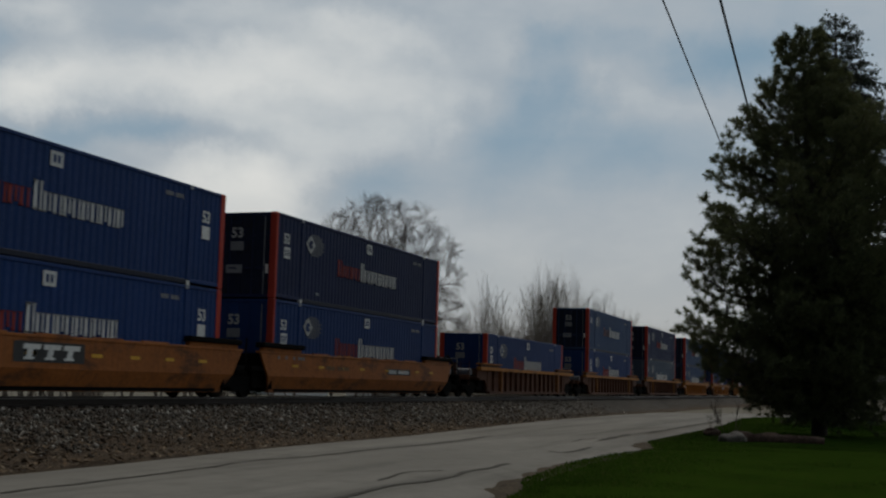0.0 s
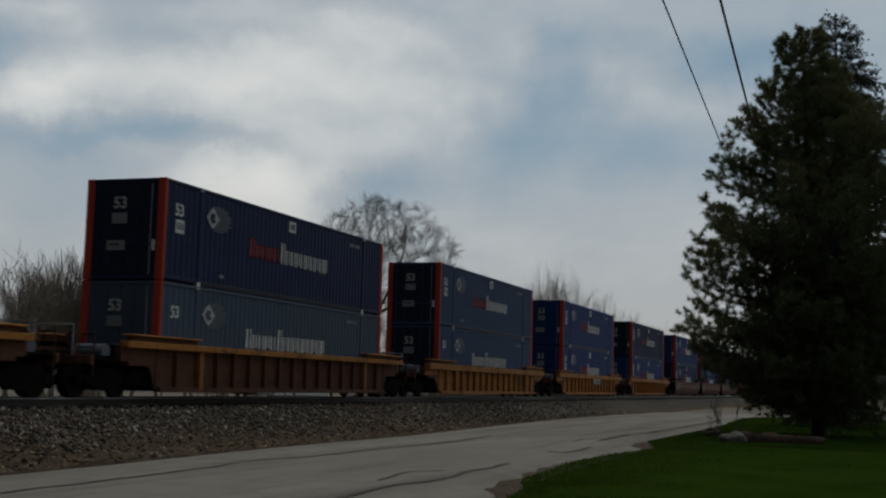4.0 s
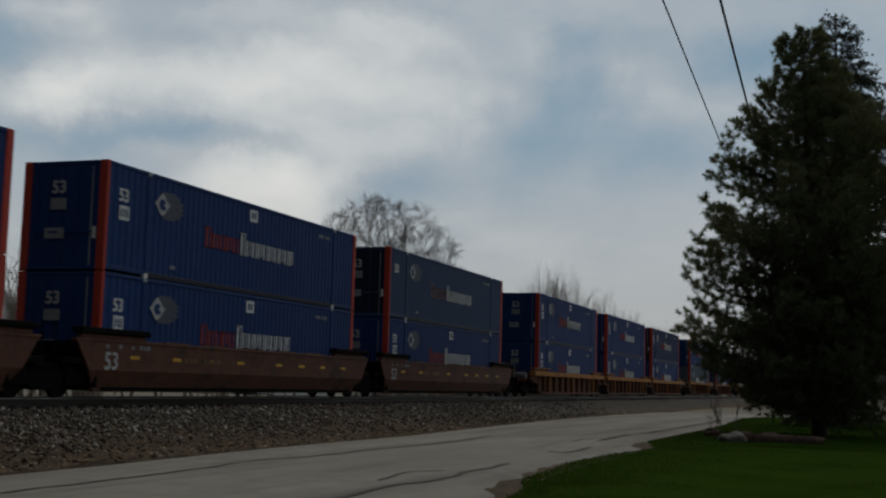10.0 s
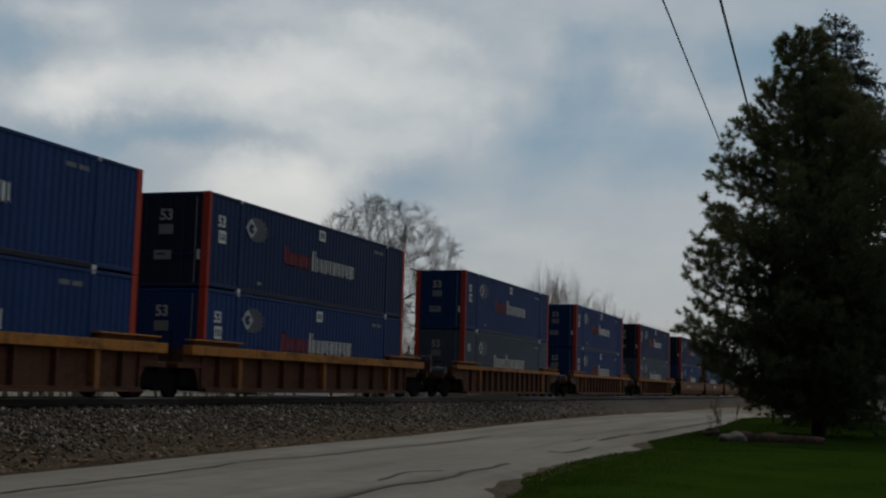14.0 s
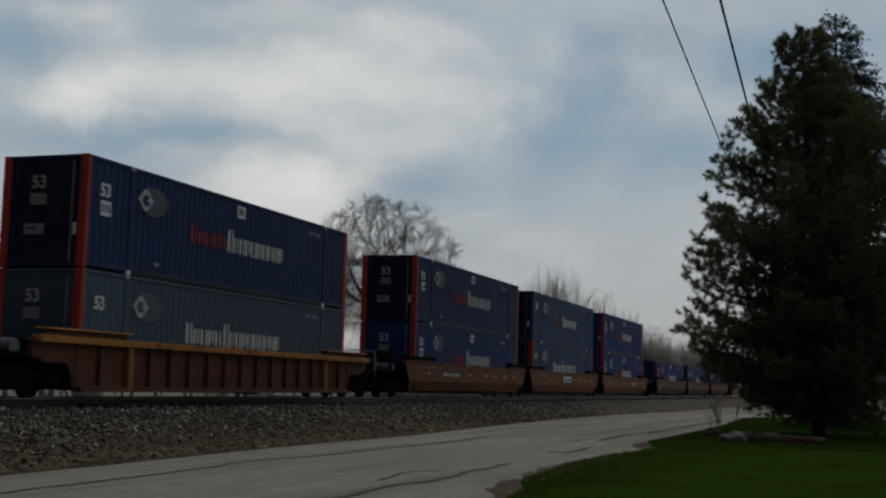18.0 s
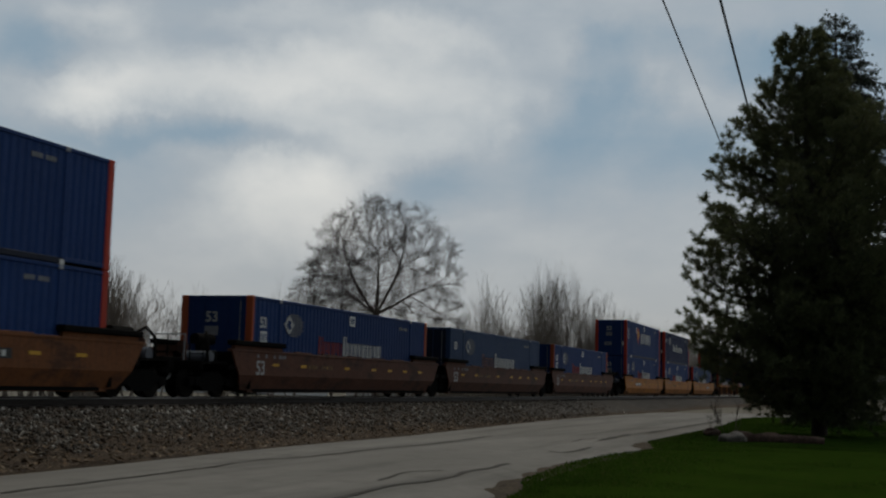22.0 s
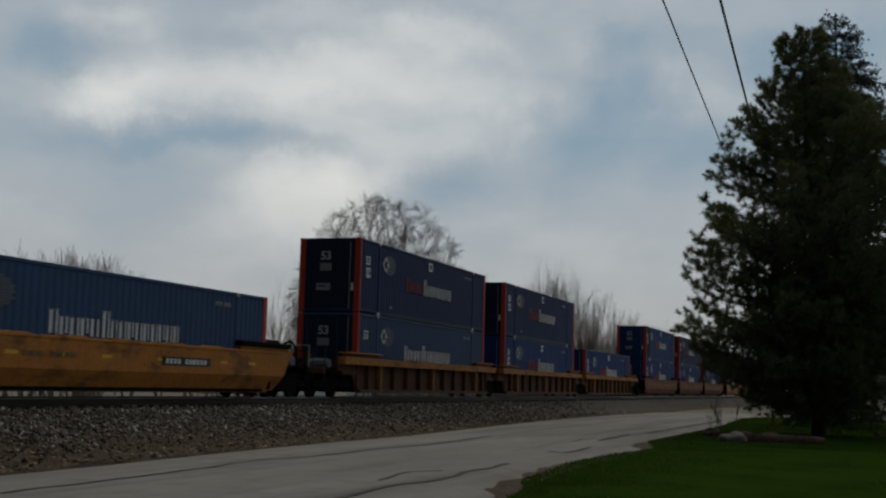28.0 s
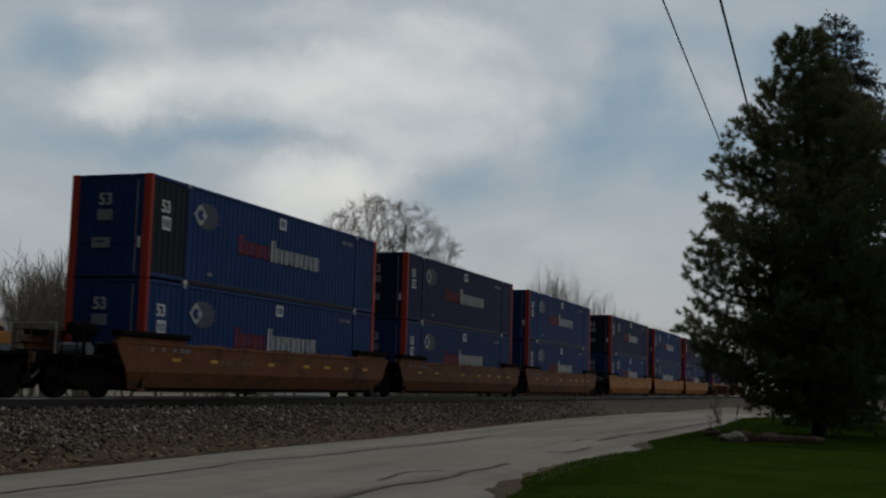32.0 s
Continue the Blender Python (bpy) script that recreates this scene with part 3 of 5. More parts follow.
tagged(broom, "upright leafless shrub with broom-like twigs", "shrub", "broom shrubs")
copy_thing(broom, pose(53.6, 38.7, 0.35, 0, 0, 190))
copy_thing(broom, pose(52.9, 39.9, 0.25, 0, 0, 20))
copy_thing(broom, pose(54.9, 38.9, 0.25, 0, 0, 95))
copy_thing(broom, pose(54.2, 38.1, 0.2, 0, 0, 130))
copy_thing(broom, pose(52.4, 40.6, -0.4, 0, 0, 60))
copy_thing(broom, pose(55.6, 39.6, 0.1, 0, 0, 300))
copy_thing(broom, pose(59.3, 45.9, -1.2, 0, 0, 250))
scrub = put(bare_tree(21, 8.6, 0.7, 3, BUD_TWIG, 0.0095, 0.4, 6, 0.018, 2200), 73.4, 48.5)
tagged(scrub, "leafless scrub tree with tangled twigs", "tree", "scrub trees")
tall = put(bare_tree(33, 13.0, 0.4, 4, BUD_TWIG, 0.0082, 0.75, 6, 0.012, 2300), 101.9, 25.4)
tagged(tall, "tall thin leafless tree with rising branches", "tree", "tall bare trees")
for x, y, z, turn in ((74.6, 46.8, -0.2, 70), (91.6, 51.4, 0, 160), (98, 50, 0.3, 220), (99.6, 33.2, 0.2, 20), (110.4, 32, 0, 300), (106, 29.2, 0.3, 100),
                      (147.9, 25.2, 0.8, 45), (164, 25.5, 1.0, 200), (188, 26.4, 1.2, 310), (206, 25.8, 1.4, 80), (250, 26.5, 2.2, 140), (128, 27, -1.5, 260),
                      (62, 44, -2.6, 10), (68, 47, -2.2, 95), (82, 46, -2.4, 190), (112, 48, -1.5, 275), (120, 44, -1.6, 30), (138, 36, -1.6, 170), (95, 28.5, -3.0, 240), (170, 32, -1.0, 330)):
    copy_thing(scrub, pose(x, y, z, 0, 0, turn))
for x, y, z, turn in ((107.3, 24.6, -1.0, 80), (115.8, 25.2, -1.6, 250), (107, 33, -0.8, 130), (103.3, 50.5, -1.4, 20), (99, 25.6, -1.2, 140), (98.8, 58.9, -2.6, 300), (104, 26.6, -0.3, 210), (132, 26.2, -1.2, 65), (145, 26.4, -1.8, 15), (157, 26.6, -2.2, 200), (168, 26.8, -2.6, 110), (128, 28, -2.0, 290)):
    copy_thing(tall, pose(x, y, z, 0, 0, turn))


def far_brush(count, seed):
    """A hazy line of bare scrub far beyond the railway, too fine to pick apart."""
    r = random.Random(seed)
    rods = []
    for i in range(count):
        k, y = 2.5 + 6.0 * r.random() ** 1.3, r.uniform(29, 39)
        x = k * y
        dist = math.hypot(x, y)
        tall = (1.6 + dist * (0.074 if k < 4.0 else 0.057)) * r.uniform(0.6, 1.0)
        for j in range(34):
            a, out = r.uniform(0, 6.28), r.uniform(0.05, 0.45)
            d = Vector((math.cos(a) * out, math.sin(a) * out, 1)).normalized()
            p = Vector((x + r.gauss(0, 0.8), y + r.gauss(0, 0.8), -0.3))
            m = p + d * tall * r.uniform(0.35, 0.65)
            q = m + (d + Vector((r.gauss(0, 0.2), r.gauss(0, 0.2), 0))).normalized() * tall * r.uniform(0.2, 0.42)
            rods += [(p, m, 0.03, 0.016), (m, q, 0.016, 0.007)]
            for t in range(3):
                s0 = m.lerp(q, r.uniform(0.0, 0.8))
                rods.append((s0, s0 + (d + Vector((r.gauss(0, 0.5), r.gauss(0, 0.5), 0))).normalized() * tall * 0.16, 0.011, 0.006))
    return tubes("far_brush", rods, BUD_TWIG, 3)


tagged(far_brush(90, 17), "hazy grey-brown bare scrub beyond the railway", "scrub", kind="stuff")


# ---- conifers ----
def needles(name, tones):
    n = Nodes(name)
    c = n.mix(n.ramp(n.noise(0.6, 4.0, 0.6), 0.35, 0.65), tones[0], tones[1])
    c = n.mix(n.island(), c, tones[2])
    n.thin(c, 0.4)
    return n.done(c, 0.7)


# Darker needle tone that puts the crown's inner shade into colour.
INNER_SHADE = needles("inner_needles", ((0.02, 0.022, 0.012), (0.028, 0.028, 0.016), (0.035, 0.032, 0.02)))
PINE = needles("pine_needles", ((0.048, 0.062, 0.022), (0.078, 0.092, 0.034), (0.132, 0.142, 0.065)))
SPRUCE = needles("spruce_needles", ((0.012, 0.02, 0.012), (0.02, 0.032, 0.018), (0.028, 0.038, 0.024)))


def tufts(name, points, ways, per, length, width, spread, material, seed):
    """Needle sprays: thin blades that fan out from every point."""
    r = np.random.RandomState(seed)
    p, d = np.repeat(np.array(points), per, 0), np.repeat(np.array(ways), per, 0)
    k = len(p)
    d = d + r.normal(0, spread, (k, 3))
    d /= np.linalg.norm(d, axis=1, keepdims=True)
    side = np.cross(d, r.normal(0, 1, (k, 3)))
    side /= np.linalg.norm(side, axis=1, keepdims=True)
    w = width * r.uniform(0.7, 1.3, (k, 1))
    ln = length * r.uniform(0.6, 1.2, (k, 1))
    v = np.stack([p - side * w, p + side * w, p + d * ln], 1).reshape(-1, 3)
    return raw(name, v, np.arange(3 * k).reshape(k, 3), material)


def conifer(name, seed, height, outline, lean, material, droop=0.0, gap=0.72, per=24, needle=0.2, width=0.016, limbs=6, start=1.2, tips=False, sparse=(0.0, 1.0)):
    """A conifer: trunk, rings of limbs with side shoots, needle sprays on the shoots. outline: (height, reach)."""
    r, other = random.Random(seed), random.Random(seed + 50)
    hs, rs = [a for a, _ in outline], [b for _, b in outline]
    tree = new(name)
    trunk, wood, points, ways, deep = [], [], [], [], []
    axis = lambda z: Vector((lean[0] * (z / height) ** 1.5, lean[1] * (z / height) ** 1.5, z))
    z = -0.2
    while z < height - 0.3:
        a, b = axis(max(z, 0)), axis(min(z + 0.8, height))
        a.z = z
        rad = lambda q: 0.02 + 0.024 * (height - q) * 0.75
        trunk.append((a, b, rad(z), rad(z + 0.8)))
        z += 0.8
    z = start
    while z < height - 0.15:
        n = limbs if z < height * 0.85 else 4
        turn = r.uniform(0, 6.28)
        for i in range(n):
            a = turn + 2 * math.pi * i / n + r.uniform(-0.35, 0.35)
            reach = float(np.interp(z, hs, rs)) * (r.uniform(0.55, 1.12) if tips else r.uniform(0.68, 1.1))
            rise = 0.5 if droop > 0.2 and z > height * 0.87 else -0.1 + 0.95 * (z / height) ** 1.4 * (droop < 0.2) - droop
            zz = max(0.5, z + r.uniform(-0.3, 0.3) - 0.7 * reach * rise)
            p = axis(min(zz, height - 0.2))
            d = Vector((math.cos(a), math.sin(a), rise + r.uniform(-0.1, 0.1))).normalized()
            steps = max(3, int(reach / 0.42))
            rad = 0.012 + 0.011 * reach
            for k in range(steps):
                f = (k + 1) / steps
                d = (d + Vector((r.gauss(0, 0.05), r.gauss(0, 0.05), 0.03 * f + (0.1 if f > 0.65 and droop < 0.2 else 0) + r.gauss(0, 0.04)))).normalized()
                q = p + d * reach / steps
                wood.append((p, q, rad * (1 - 0.8 * k / steps), rad * (1 - 0.8 * f)))
                if f > (0.08 if z < height * 0.6 else 0.18):
                    for s in (-1, 1, r.choice((-0.3, 0.3))):
                        ln = (0.25 + 0.75 * min(1, (1 - f) * 1.8 + 0.25)) * min(1.0, reach * 0.35 + 0.3) * r.uniform(0.6, 1.3)
                        sd = Vector((-d.y, d.x, 0)).normalized() * s + Vector((0, 0, (1 - abs(s)) * r.uniform(-0.9, 0.9)))
                        w = (d * 0.75 + sd * 0.8 + Vector((0, 0, r.uniform(0.0, 0.35) - droop * 1.6))).normalized()
                        e = q + w * ln
                        wood.append((q, e, 0.008, 0.004))
                        if tips:
                            ends = [e]
                            for fork in (0.45, 0.75):
                                root = q.lerp(e, fork)
                                ends.append(root + (w + Vector((r.gauss(0, 0.5), r.gauss(0, 0.5), r.gauss(0.2, 0.4)))).normalized() * ln * 0.5)
                                wood.append((root, ends[-1], 0.006, 0.004))
                            for end in ends:
                                points.append(end)
                                ways.append((w + Vector((0, 0, 0.3))).normalized() * 0.4)
                            continue
                        m = max(2, int(ln / 0.14))
                        for j in range(1, m + 1):
                            jitter = Vector((r.gauss(0, 0.05), r.gauss(0, 0.05), r.gauss(0, 0.05)))
                            points.append(q.lerp(e, j / m) + jitter)
                            ways.append((w + Vector((0, 0, 0.45 - droop * 3))).normalized() * 0.9)
                # Filler points in the lower crown, for dark tufts that deepen its shade.
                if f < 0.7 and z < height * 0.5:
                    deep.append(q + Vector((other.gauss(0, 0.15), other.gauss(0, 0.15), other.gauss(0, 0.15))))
                points.append(q)
                ways.append((d + Vector((0, 0, 0.3 - droop * 2))).normalized())
                p = q
        z += gap * r.uniform(0.8, 1.2) * (1 if z < height * 0.8 else 0.8 if tips else 0.7) * (0.75 if tips and z < 6 else 1) * (sparse[1] if z < sparse[0] else 1)
    for k in range(24):
        points.append(axis(height - 0.06 * k))
        ways.append(Vector((r.gauss(0, 0.5), r.gauss(0, 0.5), 0.5)))
    points.append(axis(height))
    ways.append(Vector((0, 0, 1)))
    inner = tufts("inner_growth", deep, [(0, 0, 0.2)] * len(deep), 16, 0.5, 0.035, 0.55, INNER_SHADE, seed + 1)
    for ob in (tagged(inner, "dark needle tufts added to shade the inner crown", kind="stuff"), tubes("trunk", trunk, BARK, 10), tagged(tubes("branching", wood, BARK, 3), kind="stuff"), tufts("crown", points, ways, per, needle, width, 0.55, material, seed)):
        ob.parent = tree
    return tree


pine = conifer("pine_tree", 22, 15.4, [(0, 2.3), (0.8, 3.49), (1.9, 4.49), (3, 5.1), (3.6, 5.05), (4.4, 5.17), (5.3, 5.64), (6.4, 5.56), (7.2, 5.27), (8.3, 5.06), (9.6, 3.93), (11, 3.65), (12.2, 2.53), (13.4, 1.66), (14.4, 1.54), (15.4, 0.5)], (0, 0.6), PINE, 0.0, 0.56, 44, 0.22, 0.0095, 7, 0.9, True)
tagged(put(pine, 48.2, 1.87), "large dark green pine with bushy needle tufts", "tree")
spruce = conifer("spruce_tree", 9, 20.75, [(0, 4.6), (8, 4.6), (14, 3.6), (17, 2.6), (18.6, 1.8), (19.7, 1.2), (20.3, 0.8), (20.75, 0.4)], (0, 0), SPRUCE, 0.3, 0.4, 14, 0.17, 0.014, 7, 0.5, False, (9.0, 2.4))
tagged(put(spruce, 63.8, 1.55), "tall dark spruce with drooping branches", "tree")
fir = conifer("spruce_tree", 14, 7.3, [(0, 1.5), (2, 1.4), (5, 0.8), (7.3, 0.1)], (0, 0), SPRUCE, 0.1, 0.5, 8, 0.2, 0.03, 6, 0.6)
tagged(put(fir, 92.5, 49.6), "small dark conifer beyond the railway", "tree")

# ---- stones round the pine ----
ROCK = earth("field_stone", (0.18, 0.16, 0.14), (0.25, 0.225, 0.195), (0.07, 0.06, 0.052), 2.0, 10.0, 0.7, 0.05)
RED_ROCK = earth("red_stone", (0.07, 0.043, 0.033), (0.15, 0.1, 0.078), (0.025, 0.02, 0.017), 2.6, 8.0, 1.0, 0.09)


def boulder(seed, sx, sy, sz, material):
    bm = bmesh.new()
    bmesh.ops.create_icosphere(bm, subdivisions=3, radius=1)
    for v in bm.verts:
        k = 1 + 0.42 * noise.noise(v.co * 1.5 + Vector((seed, 0, 0))) + 0.16 * noise.noise(v.co * 4 + Vector((0, seed, 0)))
        v.co = Vector((v.co.x * sx * k, v.co.y * sy * k, max(v.co.z, -0.6) * sz * k))
    for f in bm.faces:
        f.smooth = True
    return part("boulder", bm, material)


for i, (x, y, sx, sy, sz, mat) in enumerate(((39.75, 4.1, 0.42, 0.4, 0.25, ROCK), (44.6, 5.35, 0.3, 0.3, 0.18, RED_ROCK), (46.3, 5.6, 0.32, 0.3, 0.16, ROCK))):
    tagged(put(boulder(i * 3.7, sx, sy, sz, mat), x, y, 0.12), "rough field stone edging the bed under the pine", "stone", "edging stones")


def fallen_log():
    bm = bmesh.new()
    rings, sides = 14, 14
    rows = []
    for i in range(rings):
        f = i / (rings - 1)
        row = []
        for k in range(sides):
            a = 2 * math.pi * k / sides
            rr = (0.25 - 0.12 * f) * (1 + 0.5 * noise.noise(Vector((f * 9, math.cos(a) * 1.4, math.sin(a) * 1.4))))
            row.append(bm.verts.new(Vector((0.1 * math.sin(f * 3) + math.cos(a) * rr * 1.1, -2.75 * f, math.sin(a) * rr))))
        rows.append(row)
    for i in range(rings - 1):
        for k in range(sides):
            bm.faces.new((rows[i][k], rows[i][(k + 1) % sides], rows[i + 1][(k + 1) % sides], rows[i + 1][k])).smooth = True
    bm.faces.new(rows[-1])
    log = part("fallen_log", bm, RED_ROCK)
    cut = bmesh.new()
    drum(cut, (0, 0.0, 0), (0, 1, 0), 0.21, 0.02, 14)
    part("cut_end", cut, ROCK, log, "pale sawn end")
    return log


tagged(put(fallen_log(), 39.9, 4.15, 0.14, 4), "weathered reddish-brown log lying on the lawn", "log")
sapling = put(bare_tree(41, 1.7, 0.5, 3, TWIG, 0.006, 0.6, 4, 0.012, 300), 41.0, 4.6)
tagged(sapling, "small leafless sapling beside the log", "sapling")

# ---- overhead line ----
CABLE = paint("cable", (0.03, 0.03, 0.032), wear=0.1, streak=False)
PALE_POST = paint("pale_post", (0.5, 0.5, 0.49), wear=0.2, rough=0.7)
POLE_WOOD = paint("pole_wood", (0.13, 0.1, 0.08), wear=0.3, rough=0.9)


def pole(x, y, height, material, label, arm=True):
    p = part("utility_pole", drum(bmesh.new(), (0, 0, height / 2), (0, 0, 1), 0.15, height / 2, 12), material)
    put(p, x, y, -0.1)
    if arm:
        part("crossarm", slab(-0.06, 0.06, -1.1, 1.1, height - 0.5, height - 0.36, 0.01), material, p)
        ins = part("insulator", drum(bmesh.new(), (0, -0.815, height - 0.28), (0, 0, 1), 0.05, 0.09, 8), GREY_LOGO, p)
        again(ins, pose(0, 1.63, 0), p)
    return tagged(p, label, "utility pole", "utility poles")


pole(118.0, 7.88, 13.7, POLE_WOOD, "wooden utility pole carrying two cables")
pole(-20.0, 2.88, 13.7, POLE_WOOD, "wooden utility pole carrying two cables")
pole(208.0, 23.95, 12.0, PALE_POST, "pale grey post beyond the railway", False)
for dy in (-0.815, 0.815):
    a, b = Vector((-20, 2.88 + dy, 13.49)), Vector((118, 7.88 + dy, 13.49))
    line = [a.lerp(b, f) - Vector((0, 0, 0.5 * 4 * f * (1 - f))) for f in (i / 40 for i in range(41))]
    tagged(cable("overhead_cable", line, 0.04 if dy < 0 else 0.027, CABLE), "thin black overhead cable strung between poles", "cable", "overhead cables")

# ---- houses beyond the railway ----
SIDING = paint("white_siding", (0.62, 0.62, 0.6), wear=0.15, rough=0.7)
SHINGLE = paint("grey_shingles", (0.16, 0.16, 0.165), wear=0.3, rough=0.9)
GLASS = Nodes("dark_glass").done((0.02, 0.025, 0.03), 0.1)


def house(x, y, w, d, wall, ridge, turn):
    h = put(new("house"), x, y, -0.1, turn)
    bm = slab(-w / 2, w / 2, -d / 2, d / 2, 0, wall)
    prism(bm, [(-w / 2, wall), (w / 2, wall), (0, ridge - 0.1)], -d / 2, d / 2)
    part("wall", bm, SIDING, h)
    for s in (-1, 1):
        bm = bmesh.new()
        e = 0.4
        prism(bm, [(0, ridge + 0.12), (0, ridge - 0.05), (s * (w / 2 + e), wall - 0.25), (s * (w / 2 + e), wall - 0.08)], -d / 2 - e, d / 2 + e)
        part("roof", bm, SHINGLE, h)
    for i in (-1, 0, 1):
        for z in ((1.0,) if wall < 4 else (1.0, 3.8)):
            win = part("window", slab(i * w * 0.3 - 0.55, i * w * 0.3 + 0.55, -d / 2 - 0.06, -d / 2 + 0.02, z, z + 1.4), WHITE, h)
            part("pane", slab(i * w * 0.3 - 0.45, i * w * 0.3 + 0.45, -d / 2 - 0.075, -d / 2 - 0.06, z + 0.1, z + 1.3), GLASS, win)
    return tagged(h, "white-sided house with a grey gable roof beyond the railway", "house", "houses")


house(128, 79, 11, 9, 3.0, 5.0, 52)
house(131, 66, 9, 8, 3.0, 5.4, 60)
house(143, 56, 9, 8, 3.0, 5.2, 65)

# ---- clouded sky ----
BANKS = [  # across, up, half width, half height, amount
    (-0.115, 0.158, 0.07, 0.06, 0.4), (-0.175, 0.135, 0.08, 0.05, 0.22), (-0.06, 0.2, 0.06, 0.022, 0.2), (-0.3, 0.232, 0.075, 0.022, 0.3),
    (-0.215, 0.25, 0.11, 0.03, 0.26), (-0.09, 0.252, 0.11, 0.045, 0.3), (0.02, 0.235, 0.06, 0.035, 0.14), (-0.04, 0.295, 0.06, 0.022, 0.22),
    (-0.3, 0.29, 0.06, 0.02, 0.2), (-0.16, 0.3, 0.06, 0.015, 0.12), (0.085, 0.14, 0.13, 0.03, 0.06), (0.2, 0.11, 0.1, 0.03, 0.02),
    (0.17, 0.24, 0.05, 0.02, 0.05), (0.12, 0.2, 0.12, 0.06, -0.12), (-0.36, 0.265, 0.04, 0.03, -0.2), (-0.2, 0.198, 0.15, 0.016, -0.26),
    (-0.34, 0.19, 0.1, 0.026, -0.2), (-0.3, 0.15, 0.09, 0.03, -0.14), (-0.02, 0.17, 0.06, 0.026, -0.3), (0.08, 0.2, 0.05, 0.06, -0.22),
    (0.12, 0.255, 0.035, 0.06, -0.3), (0.19, 0.19, 0.09, 0.04, -0.2), (0.15, 0.3, 0.06, 0.02, -0.2), (0.25, 0.28, 0.08, 0.03, -0.26), (0.33, 0.2, 0.08, 0.06, -0.2), (0.33, 0.29, 0.1, 0.05, -0.2),
]


def cloud_sky():
    n = Nodes("clouded_sky")
    n.tree.nodes.remove(n.bsdf)
    unit = n.node("ShaderNodeVectorMath")
    unit.operation = "NORMALIZE"
    n.link(n.place(), unit.inputs[0])
    n.coord = unit.outputs[0]
    warp = n.node("ShaderNodeTexNoise", Scale=8.0, Detail=7.0, Roughness=0.58)
    n.link(n.coord, warp.inputs["Vector"])
    shift = n.node("ShaderNodeVectorMath")
    shift.operation = "MULTIPLY_ADD"
    n.link(warp.outputs["Color"], shift.inputs[0])
    shift.inputs[1].default_value = (0.15, 0.15, 0.09)
    n.link(n.coord, shift.inputs[2])
    off = n.node("ShaderNodeVectorMath")
    off.operation = "SUBTRACT"
    n.link(shift.outputs[0], off.inputs[0])
    off.inputs[1].default_value = (0.075, 0.075, 0.045)
    def along(way):
        dot = n.node("ShaderNodeVectorMath")
        dot.operation = "DOT_PRODUCT"
        n.link(off.outputs[0], dot.inputs[0])
        dot.inputs[1].default_value = way
        return dot.outputs["Value"]

    depth = n.math("MAXIMUM", along((math.sin(YAW), math.cos(YAW), 0)), 0.05)
    u = n.math("DIVIDE", along((math.cos(YAW), -math.sin(YAW), 0)), depth)
    v = n.math("DIVIDE", along((0, 0, 1)), depth)
    total = n.math("ADD", n.math("MULTIPLY", n.noise(9.0, 6.0, 0.5, (1.0, 1.0, 2.2)), 0.42), 0.297)
    total = n.math("ADD", total, n.math("MULTIPLY", n.math("SUBTRACT", n.noise(30.0, 4.0, 0.5, (1.0, 1.0, 2.0)), 0.5), 0.1))
    for cu, cv, ru, rv, amount in BANKS:
        a = n.math("DIVIDE", n.math("SUBTRACT", u, cu), ru)
        b = n.math("DIVIDE", n.math("SUBTRACT", v, cv), rv)
        away = n.math("SQRT", n.math("ADD", n.math("MULTIPLY", a, a), n.math("MULTIPLY", b, b)), 0.0)
        m = n.node("ShaderNodeMapRange")
        m.interpolation_type = "SMOOTHSTEP"
        m.inputs["From Min"].default_value, m.inputs["From Max"].default_value = 1.35, 0.0
        n.link(away, m.inputs["Value"])
        total = n.math("ADD", total, n.math("MULTIPLY", m.outputs["Result"], amount))
    ramp = n.node("ShaderNodeValToRGB")
    els = ramp.color_ramp.elements
    els[0].position, els[0].color = 0.1, (0.185, 0.29, 0.375, 1)
    els[1].position, els[1].color = 1.0, (0.76, 0.755, 0.715, 1)
    els.new(0.5).color = (0.366, 0.413, 0.447, 1)
    sep = n.node("ShaderNodeSeparateXYZ")
    n.link(n.coord, sep.inputs[0])
    low = n.math("MULTIPLY", n.ramp(sep.outputs[2], 0.2, 0.06), 0.55)
    n.link(total, ramp.inputs["Fac"])
    glow = n.node("ShaderNodeEmission")
    n.link(n.mix(low, ramp.outputs["Color"], (0.39, 0.385, 0.385)), glow.inputs["Color"])
    m = n.node("ShaderNodeMapRange")
    m.interpolation_type = "SMOOTHSTEP"
    for key, value in (("From Min", -0.85), ("From Max", 0.2), ("To Min", 0.028), ("To Max", 0.555)):
        m.inputs[key].default_value = value
    n.link(along((0.97, -0.24, 0.0)), m.inputs["Value"])
    n.link(m.outputs["Result"], glow.inputs["Strength"])
    clear = n.node("ShaderNodeBsdfTransparent")
    both = n.node("ShaderNodeMixShader")
    both.inputs[0].default_value = 0.9
    n.link(clear.outputs[0], both.inputs[1])
    n.link(glow.outputs[0], both.inputs[2])
    n.link(both.outputs[0], n.out.inputs["Surface"])
    n.mat.cycles.emission_sampling = "NONE"
    return n.mat


az, el = np.linspace(0, 2 * math.pi, 73), np.radians([-4, 0, 4, 8, 13, 18, 24, 31, 40, 50, 62, 75, 90])
A, L = np.meshgrid(az, el)
v = 3200 * np.stack([np.cos(A) * np.cos(L), np.sin(A) * np.cos(L), np.sin(L)], 2).reshape(-1, 3)
i = np.arange(73 * 13).reshape(13, 73)
